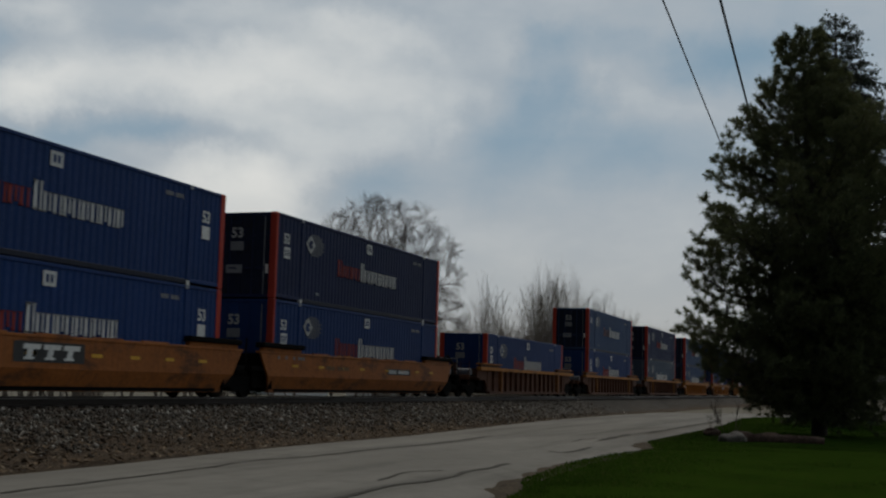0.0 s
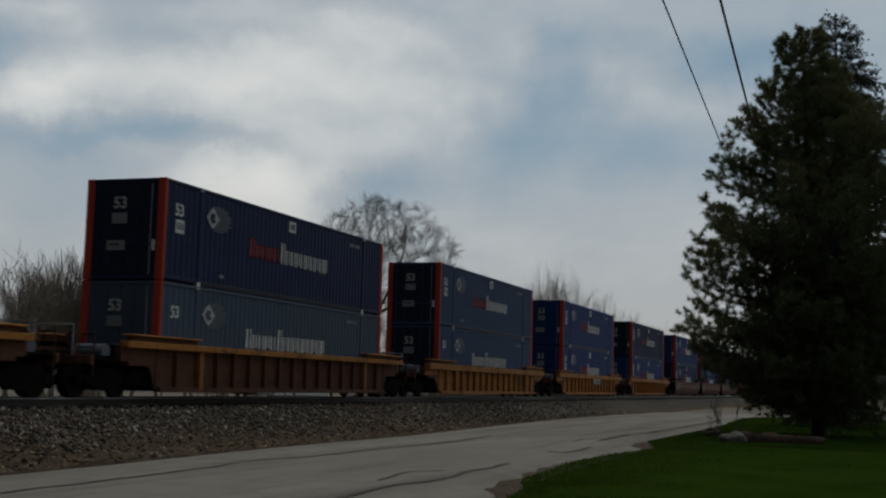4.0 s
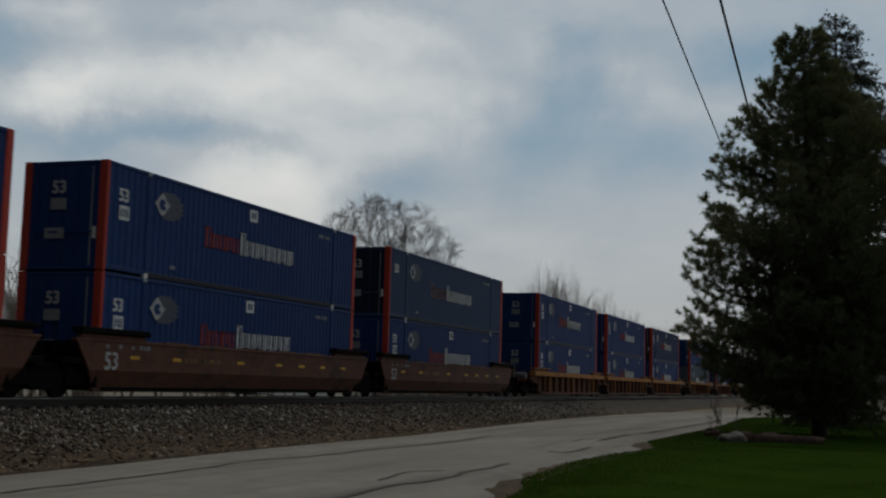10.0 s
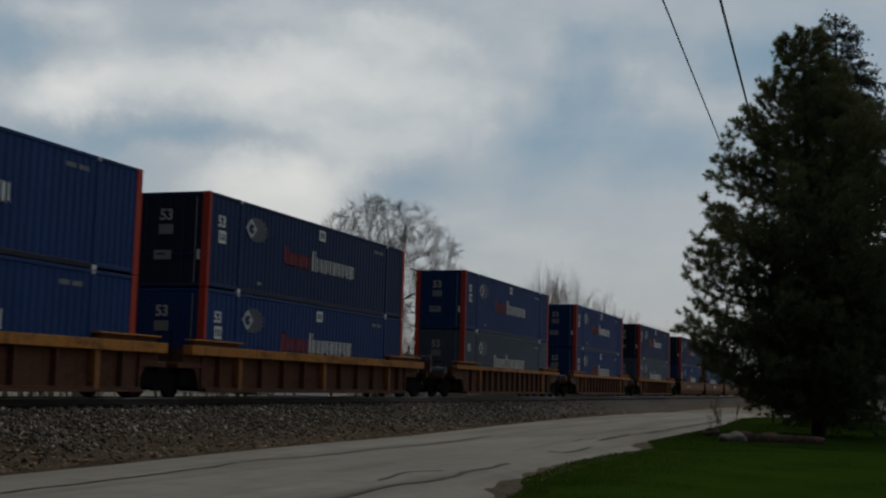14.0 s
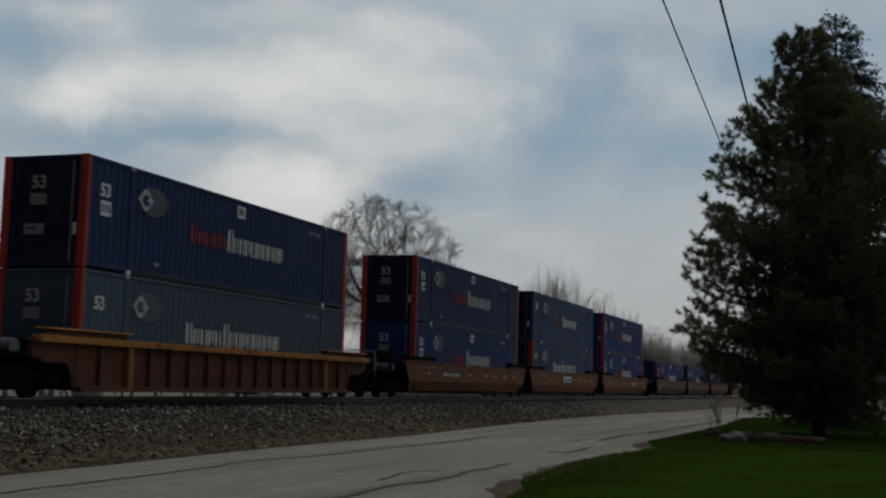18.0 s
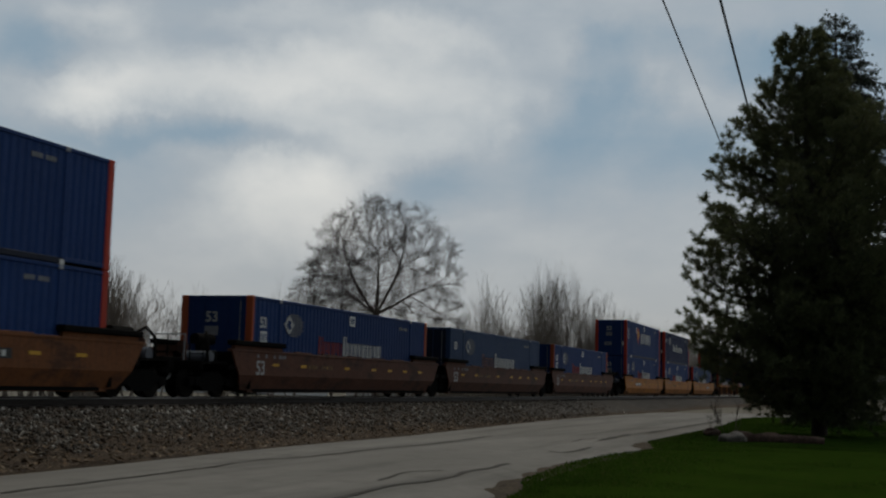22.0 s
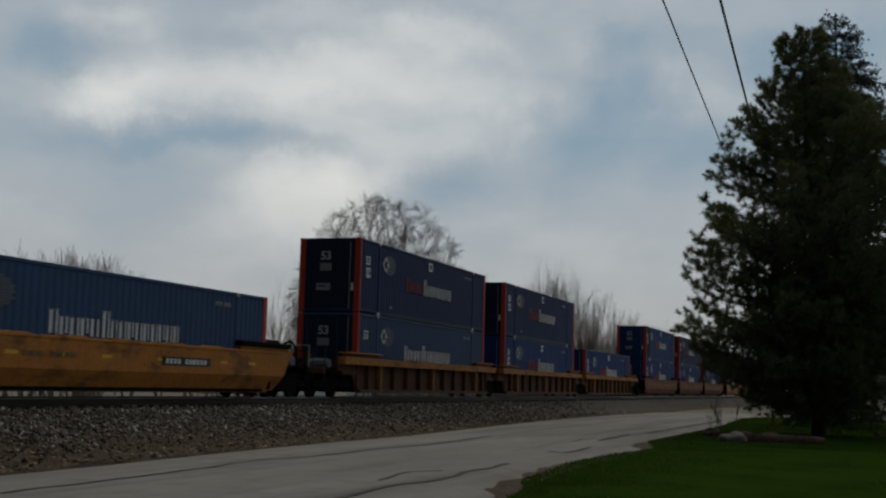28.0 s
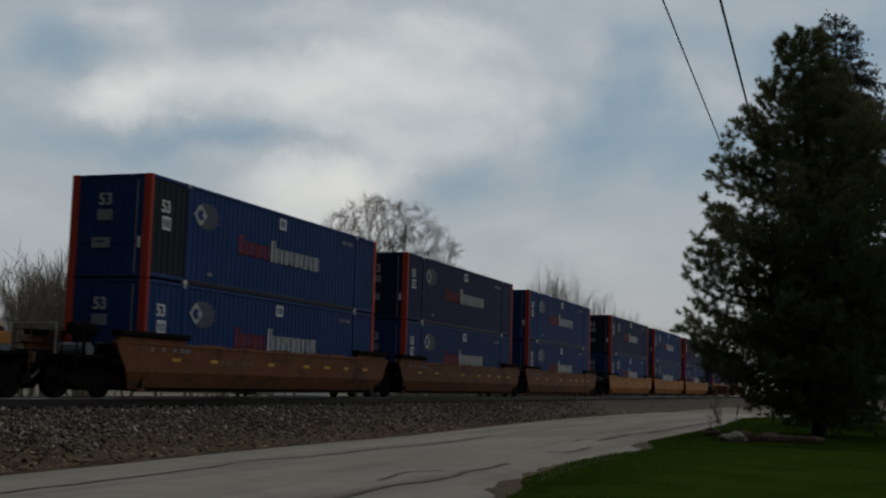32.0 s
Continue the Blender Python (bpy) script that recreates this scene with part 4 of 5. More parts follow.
clouds = raw("cloud_backdrop", v, np.stack([i[:-1, :-1].ravel(), i[1:, :-1].ravel(), i[1:, 1:].ravel(), i[:-1, 1:].ravel()], 1), cloud_sky(), True)
tagged(clouds, "broken grey and white clouds drifting over pale blue", "sky", kind="structure")

# ---- containers ----
LONG, WIDE, HIGH = 16.25, 2.59, 2.896
HALF = WIDE / 2
FIFTY_THREE = {h: letters("53", h) for h in (0.34, 0.33, 0.45)}
DARK_MARK = letters("53", 0.5)
READ_FROM_END = Matrix.Rotation(radians(-90), 4, "Z")


def wall_mesh(x0, x1, z0, z1, deep=0.02, pitch=0.29):
    """Corrugated sheet facing -y, its outer face at y = 0."""
    xs, k = [], max(1, round((x1 - x0) / pitch))
    p = (x1 - x0) / k
    for i in range(k):
        a = x0 + i * p
        xs += [(a, 0.0), (a + p * 0.42, 0.0), (a + p * 0.54, deep), (a + p * 0.88, deep)]
    xs.append((x1, 0.0))
    bm = bmesh.new()
    lo, hi = [bm.verts.new((x, y, z0)) for x, y in xs], [bm.verts.new((x, y, z1)) for x, y in xs]
    for i in range(len(xs) - 1):
        bm.faces.new((lo[i], lo[i + 1], hi[i + 1], hi[i]))
    box(bm, x0, x1, deep + 0.004, deep + 0.03, z0, z1)
    return bm


def bars(bm, x0, heights, z0, step, width, y0=-0.012, y1=0.0):
    """A row of plain upright bars, in place of lettering."""
    for i, h in enumerate(heights):
        if h:
            box(bm, x0 + i * step, x0 + i * step + width, y0, y1, z0, z0 + h)
    return bm


def wordmark(x0, run, heights, z0, y, slant=0.0):
    """Plain serif-like shapes in a row, in place of an owner's name: thick and thin stems with short feet."""
    bm, step = bmesh.new(), run / len(heights)
    for k, h in enumerate(heights):
        a, w = x0 + k * step, step * 0.88
        thick, thin = w * (0.34, 0.28, 0.31)[k % 3], w * 0.19
        far = a + w * (0.7, 0.62, 0.74, 0.66)[k % 4]
        tall = h * (1.0, 0.9, 1.0, 0.82)[k % 4]
        shapes = [(a, a + thick, 0.0, h), (far, far + thin, h - tall, h), (a - w * 0.06, a + thick + w * 0.07, 0.0, 0.08 * h),
                  (a - w * 0.04, a + thick + w * 0.08, 0.92 * h, h), (far - w * 0.07, far + thin + w * 0.08, h - tall, h - tall + 0.08 * h),
                  (far - w * 0.07, far + thin + w * 0.08, 0.92 * h, h)]
        for xa, xb, za, zb in shapes:
            prism(bm, [(xa + slant * za, z0 + za), (xb + slant * za, z0 + za), (xb + slant * zb, z0 + zb), (xa + slant * zb, z0 + zb)], y - 0.012, y)
    return bm


def container(tone, posts, style, patch=None):
    """A 53-foot domestic container; x along it from the leading end, the trackside wall at -y."""
    c = new("shipping_container")
    body = {"blue": BLUE, "deep": DEEP, "navy": NAVY, "slate": SLATE, "pale": PALE}[tone]
    post = {"red": RED, "orange": ORANGE_POST, "plain": body}[posts]
    FRONT, BACK = 0.14, 0.26
    zone = [(FRONT, 1.93), (2.05, LONG - 2.05), (LONG - 1.93, LONG - BACK)]
    for s in (-1, 1):
        for i, (a, b) in enumerate(zone):
            ob = part("side_panel", wall_mesh(a, b, 0.16, HIGH - 0.1), patch if patch and i == 0 and s == -1 else body, c,
                      "dark replacement panel" if patch and i == 0 and s == -1 else "")
            ob.matrix_basis = pose(0, -HALF + 0.022, 0) if s < 0 else pose(a + b, HALF - 0.022, 0, 0, 0, 180)
        for x in (1.93, LONG - 2.05):
            part("lift_post", slab(x, x + 0.12, s * HALF - 0.06 * (s > 0), s * HALF + 0.06 * (s < 0), 0.16, HIGH - 0.1, 0.01), body, c)
            for z in (0.0, HIGH - 0.12):
                part("corner_casting", slab(x - 0.03, x + 0.15, s * HALF - (0.1 if s > 0 else 0.008), s * HALF + (0.1 if s < 0 else 0.008), z, z + 0.125, 0.012), STEEL if z else WHITE if s < 0 and tone != "slate" else STEEL, c)
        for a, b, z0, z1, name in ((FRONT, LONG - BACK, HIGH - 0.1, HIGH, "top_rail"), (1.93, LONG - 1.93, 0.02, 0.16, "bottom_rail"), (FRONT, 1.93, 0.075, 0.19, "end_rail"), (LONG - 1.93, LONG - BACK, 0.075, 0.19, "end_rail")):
            # The bottom rail takes the gap's painted shadow, the others the body colour.
            part(name, slab(a, b, s * HALF - 0.075 * (s > 0), s * HALF + 0.075 * (s < 0), z0, z1, 0.012), SHADED_RAIL if name == "bottom_rail" else body, c)
    for x0, x1 in ((0.0, FRONT), (LONG - BACK, LONG)):
        for s in (-1, 1):
            part("corner_post", slab(x0, x1, s * HALF - 0.245 * (s > 0), s * HALF + 0.245 * (s < 0), 0.03, HIGH + 0.012, 0.02), post, c, {"red": "red corner post", "orange": "orange corner post", "plain": ""}[posts])
    part("roof", slab(0.12, LONG - 0.12, -HALF + 0.075, HALF - 0.075, HIGH - 0.05, HIGH - 0.01), body, c)
    part("floor", slab(0.12, LONG - 0.12, -HALF + 0.075, HALF - 0.075, 0.015, 0.15), SHADED_GRIME, c)
    for x, turn in ((0.03, 0), (LONG - 0.03, 180)):
        sgn = 1 if turn == 0 else -1
        for lo, hi in ((-HALF + 0.25, -0.01), (0.01, HALF - 0.25)):
            # Doors are darker than the walls except on blue and pale containers.
            part("end_door", slab(min(x, x + sgn * 0.06), max(x, x + sgn * 0.06), lo, hi, 0.172, HIGH - 0.09, 0.01), body if tone in ("blue", "pale") else DARK_DOOR, c, "" if tone in ("blue", "pale") else "dark end door")
        part("end_header", slab(min(x - sgn * 0.02, x + sgn * 0.08), max(x - sgn * 0.02, x + sgn * 0.08), -HALF + 0.247, HALF - 0.247, HIGH - 0.085, HIGH), body, c)
        part("end_sill", slab(min(x - sgn * 0.02, x + sgn * 0.08), max(x - sgn * 0.02, x + sgn * 0.08), -HALF + 0.247, HALF - 0.247, 0.065, 0.17), body, c)
        for k, y in enumerate((-0.86, -0.42, 0.42, 0.86)):
            rod = part("lock_rod", drum(bmesh.new(), (x - sgn * 0.028, y, HIGH / 2), (0, 0, 1), 0.016, HIGH / 2 - 0.16, 8), GREY_LOGO if k == 0 else body, c)
            if turn:
                continue
            part("handle", slab(x - sgn * 0.03 - 0.02, x - sgn * 0.03 + 0.02, y - 0.02, y + 0.3 * (1 if y < 0 else -0.8), 1.0, 1.05) if y < 0 else
                 slab(x - sgn * 0.03 - 0.02, x - sgn * 0.03 + 0.02, y - 0.28, y + 0.02, 1.0, 1.05), body, rod)
    # markings on the leading end
    e = lambda y, z: pose(-0.004, y, z) @ READ_FROM_END
    marking("length_mark", FIFTY_THREE[0.33], PALE_LOGO, c, e(0.16, 2.2))
    if style != "plain":
        part("data_plate", bars(bmesh.new(), -0.24, (0.3, 0.3, 0.3, 0.3, 0.3), 1.62, 0.1, 0.085), GREY_LOGO, c, "white data lettering").matrix_basis = e(0.16, 0)
        part("placard", slab(-0.3, 0.3, -0.012, 0, 0.86, 1.14), GREY_LOGO, c, "dull white placard").matrix_basis = e(0.24, 0)
        part("inspection_tag", slab(-0.05, 0.05, -0.012, 0, 0.85, 1.15), WHITE, c).matrix_basis = e(-0.98, 0)
    # markings on the trackside wall
    y = -HALF + 0.014
    marking("length_mark", FIFTY_THREE[0.34], WHITE, c, pose(0.8, y - 0.004, 2.06))
    if style not in ("plain", "white", "faded"):
        part("height_plate", slab(0.62, 1.06, y - 0.01, y, 1.42, 1.8), WHITE, c, "white height panel")
        bm = bmesh.new()
        for k in range(3):
            box(bm, 0.68 + 0.13 * k, 0.74 + 0.13 * k, y - 0.016, y - 0.01, 1.5, 1.72)
        part("height_lettering", bm, body, c)
    if style == "emblem":
        bm = bmesh.new()
        for k, (w, z) in enumerate(((1.25, 0.0), (0.95, -0.16), (0.7, -0.32))):
            box(bm, 4.0, 4.0 + w * 0.55, y - 0.012, y, 2.38 + z, 2.46 + z)
        part("emblem_stripes", bm, WHITE, c)
        part("emblem", prism(bmesh.new(), [(4.3, 2.45), (5.4, 2.45), (5.65, 1.9), (4.95, 1.05), (4.65, 1.6)], y - 0.02, y - 0.013), RED_LOGO, c, "red and gold shield emblem")
        part("emblem_centre", prism(bmesh.new(), [(4.75, 2.2), (5.3, 2.2), (5.3, 1.75), (4.95, 1.5)], y - 0.028, y - 0.021), GOLD, c)
        part("owner_marking", wordmark(6.3, 4.9, (0.85, 0.85, 0.85, 0.85, 0.85), 1.22, y, 0.12), WHITE, c, "large white owner marking")
    else:
        stripes = bmesh.new()
        for k in range(11):
            z = 1.72 + 0.07 * k
            w = 0.66 * math.sqrt(1 - ((k - 5) / 5.7) ** 2)
            box(stripes, 3.04 - w, 3.04 + w * (0.94, 1.1, 1.0, 1.16)[k % 4], y - 0.01, y, z, z + 0.05)
        part("emblem_stripes", stripes, EMBLEM_GREY, c, "grey striped emblem")
        diamond = [(2.26, 2.1), (2.4, 2.2), (2.5, 2.33), (2.64, 2.42), (2.78, 2.32), (2.9, 2.2), (3.04, 2.1), (2.9, 1.99), (2.78, 1.86), (2.64, 1.78), (2.5, 1.86), (2.4, 2.0)]
        part("emblem", prism(bmesh.new(), diamond, y - 0.018, y - 0.011), PALE_LOGO, c, "white diamond emblem")
        part("emblem_centre", prism(bmesh.new(), [(2.46, 2.1), (2.54, 2.22), (2.68, 2.25), (2.82, 2.17), (2.7, 2.11), (2.84, 2.0), (2.68, 1.93), (2.52, 1.98)], y - 0.026, y - 0.019), body, c)
        first = {"white": (WHITE, "white owner marking"), "faded": (FADED_RED, "faded pink owner marking")}.get(style, (RED_LOGO, "red owner marking"))
        part("owner_marking", wordmark(5.05, 2.1, (0.62, 0.46, 0.46, 0.46, 0.46), 1.2, y), first[0], c, first[1])
        part("owner_marking", wordmark(7.22, 3.78, (0.72, *(0.5,) * 9), 1.18, y), WHITE, c, "white owner marking")
    if style == "double":
        marking("length_mark", FIFTY_THREE[0.34], WHITE, c, pose(LONG - 1.1, y - 0.004, 2.06))
        part("height_plate", slab(LONG - 1.32, LONG - 0.88, y - 0.01, y, 1.42, 1.8), WHITE, c, "white height panel")
    if style not in ("plain", "white", "faded"):
        part("clearance_plate", slab(7.75, 8.25, y - 0.01, y, 2.33, 2.7), WHITE, c, "white clearance panel")
        bm = bmesh.new()
        for k in range(2):
            box(bm, 7.86 + 0.17 * k, 7.96 + 0.17 * k, y - 0.016, y - 0.01, 2.42, 2.62)
        part("clearance_lettering", bm, body, c)
    for x in (12.9, 13.43):
        part("serial_marking", bars(bmesh.new(), x, (0.12, 0.12, 0.12, 0.12), 2.43, 0.105, 0.075, y - 0.012, y), GREY_LOGO, c, "small pale serial lettering")
    part("warning_mark", slab(3.2, 3.45, y - 0.01, y, 0.36, 0.46), GREY_LOGO, c)
    words = {"blue": "bright navy blue", "deep": "grimy deep blue", "navy": "dark navy", "slate": "slate blue-grey", "pale": "faded grey-blue"}[tone]
    ends = {"red": "red corner posts", "orange": "orange corner posts", "plain": "plain corner posts"}[posts]
    return tagged(c, words + " corrugated steel container with " + ends, "container", "train containers")


# ---- well cars ----
def tube_path(points, radius, sides=7):
    """A bent round hose through the points."""
    bm, rings = bmesh.new(), []
    for i, p in enumerate(points):
        a, b = Vector(points[max(i - 1, 0)]), Vector(points[min(i + 1, len(points) - 1)])
        d = (b - a).normalized()
        u = d.orthogonal().normalized() if i == 0 else (rings[-1][1] - d * rings[-1][1].dot(d)).normalized()
        w = d.cross(u)
        rings.append(([bm.verts.new(Vector(p) + (u * math.cos(t) + w * math.sin(t)) * radius) for t in (2 * math.pi * k / sides for k in range(sides))], u))
    for (a, _), (b, _) in zip(rings, rings[1:]):
        for k in range(sides):
            bm.faces.new((a[k], a[(k + 1) % sides], b[(k + 1) % sides], b[k])).smooth = True
    return bm


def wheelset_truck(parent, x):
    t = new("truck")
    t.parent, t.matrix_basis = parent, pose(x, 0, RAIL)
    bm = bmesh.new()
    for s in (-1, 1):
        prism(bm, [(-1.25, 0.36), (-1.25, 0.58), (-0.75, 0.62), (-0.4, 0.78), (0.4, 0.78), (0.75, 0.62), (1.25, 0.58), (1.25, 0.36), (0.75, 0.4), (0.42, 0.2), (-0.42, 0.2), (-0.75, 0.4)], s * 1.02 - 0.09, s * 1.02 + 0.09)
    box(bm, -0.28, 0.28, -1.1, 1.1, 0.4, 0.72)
    part("side_frame", bm, SHADED_GRIME, t)
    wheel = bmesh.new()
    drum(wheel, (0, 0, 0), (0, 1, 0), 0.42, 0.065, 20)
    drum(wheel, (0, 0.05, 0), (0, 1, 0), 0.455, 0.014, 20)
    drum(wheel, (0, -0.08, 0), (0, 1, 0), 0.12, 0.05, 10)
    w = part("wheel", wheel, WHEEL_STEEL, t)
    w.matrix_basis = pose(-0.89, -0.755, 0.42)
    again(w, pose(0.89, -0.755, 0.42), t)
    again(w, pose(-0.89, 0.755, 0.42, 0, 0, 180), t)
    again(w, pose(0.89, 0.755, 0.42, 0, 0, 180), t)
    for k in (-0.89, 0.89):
        part("axle", drum(bmesh.new(), (k, 0, 0.42), (0, 1, 0), 0.08, 0.7, 10), SHADED_GRIME, t)
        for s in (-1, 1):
            part("bearing_cap", drum(bmesh.new(), (k, s * 1.13, 0.45), (0, 1, 0), 0.11, 0.03, 10), SHADED_GRIME, t)
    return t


def well_car(build, coat, front, rear, logo=None, rail_coat=None):
    """One well: origin under the leading end of its container. front, rear: 'end' has its own truck and coupler, 'joint' shares the truck ahead, 'open' has none."""
    c = new("well_car")
    rail_coat = rail_coat or coat
    reach = {"end": 3.7, "joint": 1.72, "open": 1.72}
    far = 1.55 if build == "smooth" else 1.85
    x0, x1 = -far if front == "end" else -1.15, LONG + (far if rear == "end" else 1.15)
    lo, hi = 1.25, 2.5
    for s in (-1, 1):
        skin = {"smooth": 1.47, "ribbed": 1.37, "framed": 1.33}[build]
        lip = {"smooth": 1.49, "ribbed": 1.58, "framed": 1.62}[build]
        ya, yb = sorted((s * skin, s * (skin - 0.06)))
        arch = lambda c0, d: [(c0 + d * 0.6 * math.sin(a), 1.27 + 0.7 * math.cos(a)) for a in (0.0, 0.4, 0.8, 1.2, 1.5)]
        outline = [(x0, hi), (x0, 1.98), *arch(-0.85, 1), (-0.2, lo), (LONG + 0.2, lo), *arch(LONG + 0.85, -1)[::-1], (x1, 1.98), (x1, hi)]
        if build == "smooth":
            tips = [(1.55, 0.6) if front == "end" else (1.15, 0.15), (1.55, 0.6) if rear == "end" else (1.15, 0.15)]
            (fa, fb), (ra, rb) = tips
            mid = 1.72
            fm, rm = fb + (fa - fb) * 0.42, rb + (ra - rb) * 0.42
            part("side_sheet", prism(bmesh.new(), [(-fa, hi), (-fm, mid), (LONG + rm, mid), (LONG + ra, hi)], ya, yb), coat, c)
            bm = prism(bmesh.new(), [(-fm, mid), (-fb, lo), (LONG + rb, lo), (LONG + rm, mid)], ya, yb)
            for v in bm.verts:
                v.co.y -= s * 0.2 * (mid - v.co.z) / (mid - lo)
            part("side_skirt", bm, coat, c)
        else:
            part("side_sheet", prism(bmesh.new(), outline, ya, yb), coat, c)
        band = 0.07 if build == "smooth" else 0.16 if coat is CAR_RUST and build == "ribbed" else 0.26
        o0, o1 = sorted((s * 1.31, s * lip))
        part("top_chord", slab(x0, x1, o0, o1, hi - band, hi + 0.012, 0.012), rail_coat, c)
        part("bottom_chord", slab(-0.15, LONG + 0.15, *sorted((s * 1.14, s * 1.3) if build == "smooth" else (s * 1.31, s * 1.55)), lo - 0.07, lo, 0.01), coat, c)
        for a, b in ((x0 + 0.25, 1.95), (LONG - 1.95, x1 - 0.25)):
            if build == "smooth":
                part("end_cap_web", slab(a, b, *sorted((s * 1.3, s * 1.44)), hi + 0.012, hi + 0.13, 0.01), coat, c)
                part("end_cap_plate", slab(a - 0.1, b + 0.1, *sorted((s * 1.2, s * 1.54)), hi + 0.13, hi + 0.29, 0.03), SHADED_GRIME, c, "grimy black end plate")
            else:
                part("end_cap_web", slab(a + 0.1, b - 0.1, *sorted((s * 1.3, s * 1.45)), hi + 0.012, hi + 0.15, 0.01), CAR_RUST, c)
                part("end_cap_plate", slab(a, b, *sorted((s * 1.2, s * 1.58)), hi + 0.15, hi + 0.2, 0.015), rail_coat, c)
        if build != "smooth":
            ribs = [2.0 + 1.02 * i for i in range(13)] if build == "ribbed" else [1.9 + 1.55 * i for i in range(9)]
            every = 12 if build == "ribbed" else 4
            # Wide posts on ochre and rust cars wear the lit tone, slim ones the coat.
            wide = part("side_post", slab(-0.11, 0.11, *sorted((s * (skin + 0.002), s * 1.54)), lo, hi - band, 0.012), LIT_RIB if coat in (SHADED_OCHRE, CAR_RUST) else coat, c)
            slim = part("side_post", slab(-0.05, 0.05, *sorted((s * (skin + 0.002), s * 1.5)), lo, hi - band, 0.01), coat, c)
            slim.matrix_basis = pose(0.75, 0, 0)
            again(slim, pose(LONG - 0.75, 0, 0), c)
            for i, x in enumerate(ribs):
                if i == 0:
                    wide.matrix_basis = pose(x, 0, 0)
                else:
                    again(slim if i % every else wide, pose(x, 0, 0), c)
            part("bottom_flange", slab(-0.1, LONG + 0.1, *sorted((s * (skin + 0.002), s * 1.5)), lo + 0.001, lo + 0.07, 0.01), coat, c)
        else:
            for x in (1.2, 3.3, 5.2, 7.0, 9.6, 11.3, 13.0, 14.8) if s < 0 else ():
                part("reflector", slab(x, x + 0.44, *sorted((s * 1.472, s * 1.478)), 2.03, 2.12), GOLD, c, "yellow reflective strip")
            for x in (2.9, 5.1, 7.4, 9.7, 11.9) if s < 0 else ():
                part("guide_lip", slab(x, x + 1.3, *sorted((s * 1.36, s * 1.45)), hi + 0.012, hi + 0.05, 0.012), rail_coat, c)
            if s < 0:
                tagged(part("stencil_lettering", bars(bmesh.new(), 0.1, (0.1, 0, 0, 0.12, 0, 0, 0.1, 0, 0.12, 0.1, 0.12), 2.28, 0.19, 0.12, -1.482, -1.472), GREY_LOGO, c, "small worn stencil lettering"), kind="stuff")
                tagged(part("stencil_lettering", bars(bmesh.new(), 3.9, (0.13, 0.13, 0.13, 0, 0.13, 0.13, 0.13, 0.13), 2.0, 0.26, 0.2, -1.482, -1.472), DULL_GOLD, c, "faded gold reporting marks"), kind="stuff")
    part("well_floor", slab(0.2, LONG - 0.2, -1.32, 1.32, 1.2, 1.3), SHADED_GRIME, c)
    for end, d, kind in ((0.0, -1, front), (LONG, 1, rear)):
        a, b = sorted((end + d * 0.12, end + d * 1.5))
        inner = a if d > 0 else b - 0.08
        # Ends of smooth cars take the near-black tone, shade between cars included.
        part("end_bulkhead", slab(inner, inner + 0.08, -1.4, 1.4, 1.3, 2.45), SHADED_GRIME if build == "smooth" else CAR_RUST, c)
        part("end_frame", slab(*sorted((end + d * 0.22, end + d * 1.1)), -1.2, 1.2, 1.32, 1.85, 0.04), SHADED_GRIME, c)
        part("end_platform", slab(a, b, -1.38, 1.38, 1.86, 2.02, 0.02), SHADED_GRIME if build == "smooth" else CAR_RUST, c)
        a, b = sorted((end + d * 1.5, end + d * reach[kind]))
        part("end_sill", slab(a, b, -0.45, 0.45, 1.72, 2.2, 0.03), SHADED_GRIME, c)
        if kind == "end":
            part("buffer_beam", slab(*sorted((end + d * 3.0, end + d * 3.12)), -1.35, 1.35, 1.86, 2.1, 0.02), SHADED_GRIME if build == "smooth" else CAR_RUST, c)
            part("walkway", slab(*sorted((end + d * 1.5, end + d * 3.0)), -1.3, 1.3, 2.04, 2.1), SHADED_GRIME, c)
            part("coupler", slab(*sorted((end + d * 3.3, end + d * 3.95)), -0.14, 0.14, 1.72, 2.0, 0.05), SHADED_GRIME, c)
            ladder = part("ladder_rail", slab(-0.016, 0.016, -0.016, 0.016, 1.6, 2.75, 0.005), CAR_RUST if build != "smooth" else SHADED_GRIME, c, "grab rail")
            ladder.matrix_basis = pose(end + d * 2.95, -1.3, 0)
            again(ladder, pose(end + d * 2.95, -0.85, 0), c)
            for k in range(4):
                part("rung", slab(end + d * 2.95 - 0.012, end + d * 2.95 + 0.012, -1.3, -0.85, 1.65 + 0.32 * k, 1.675 + 0.32 * k), SHADED_GRIME, ladder).matrix_basis = ladder.matrix_basis.inverted()
            part("brake_wheel", drum(bmesh.new(), (end + d * 2.8, -0.5, 2.5), (1, 0, 0), 0.2, 0.015, 16), CAR_BROWN, c)
            part("brake_stand", slab(end + d * 2.7 - 0.08, end + d * 2.7 + 0.08, -0.55, -0.45, 2.1, 2.5, 0.02), CAR_BROWN, c)
            part("brake_reservoir", drum(bmesh.new(), (end + d * 2.25, -0.75, 2.22), (0, 1, 0), 0.19, 0.42, 14), EMBLEM_GREY, c, "dull grey air reservoir")
            part("brake_valve", slab(*sorted((end + d * 1.72, end + d * 1.98)), -1.1, -0.82, 2.02, 2.42, 0.03), SHADED_GRIME, c)
            if build == "smooth":
                part("air_tank", drum(bmesh.new(), (end + d * 1.7, -0.55, 2.78), (1, 0, 0), 0.17, 0.5, 14), SHADED_GRIME, c, "grimy black air tank")
                part("tank_bracket", slab(end + d * 1.7 - 0.3, end + d * 1.7 + 0.3, -0.65, -0.45, 2.02, 2.64, 0.02), SHADED_GRIME, c)
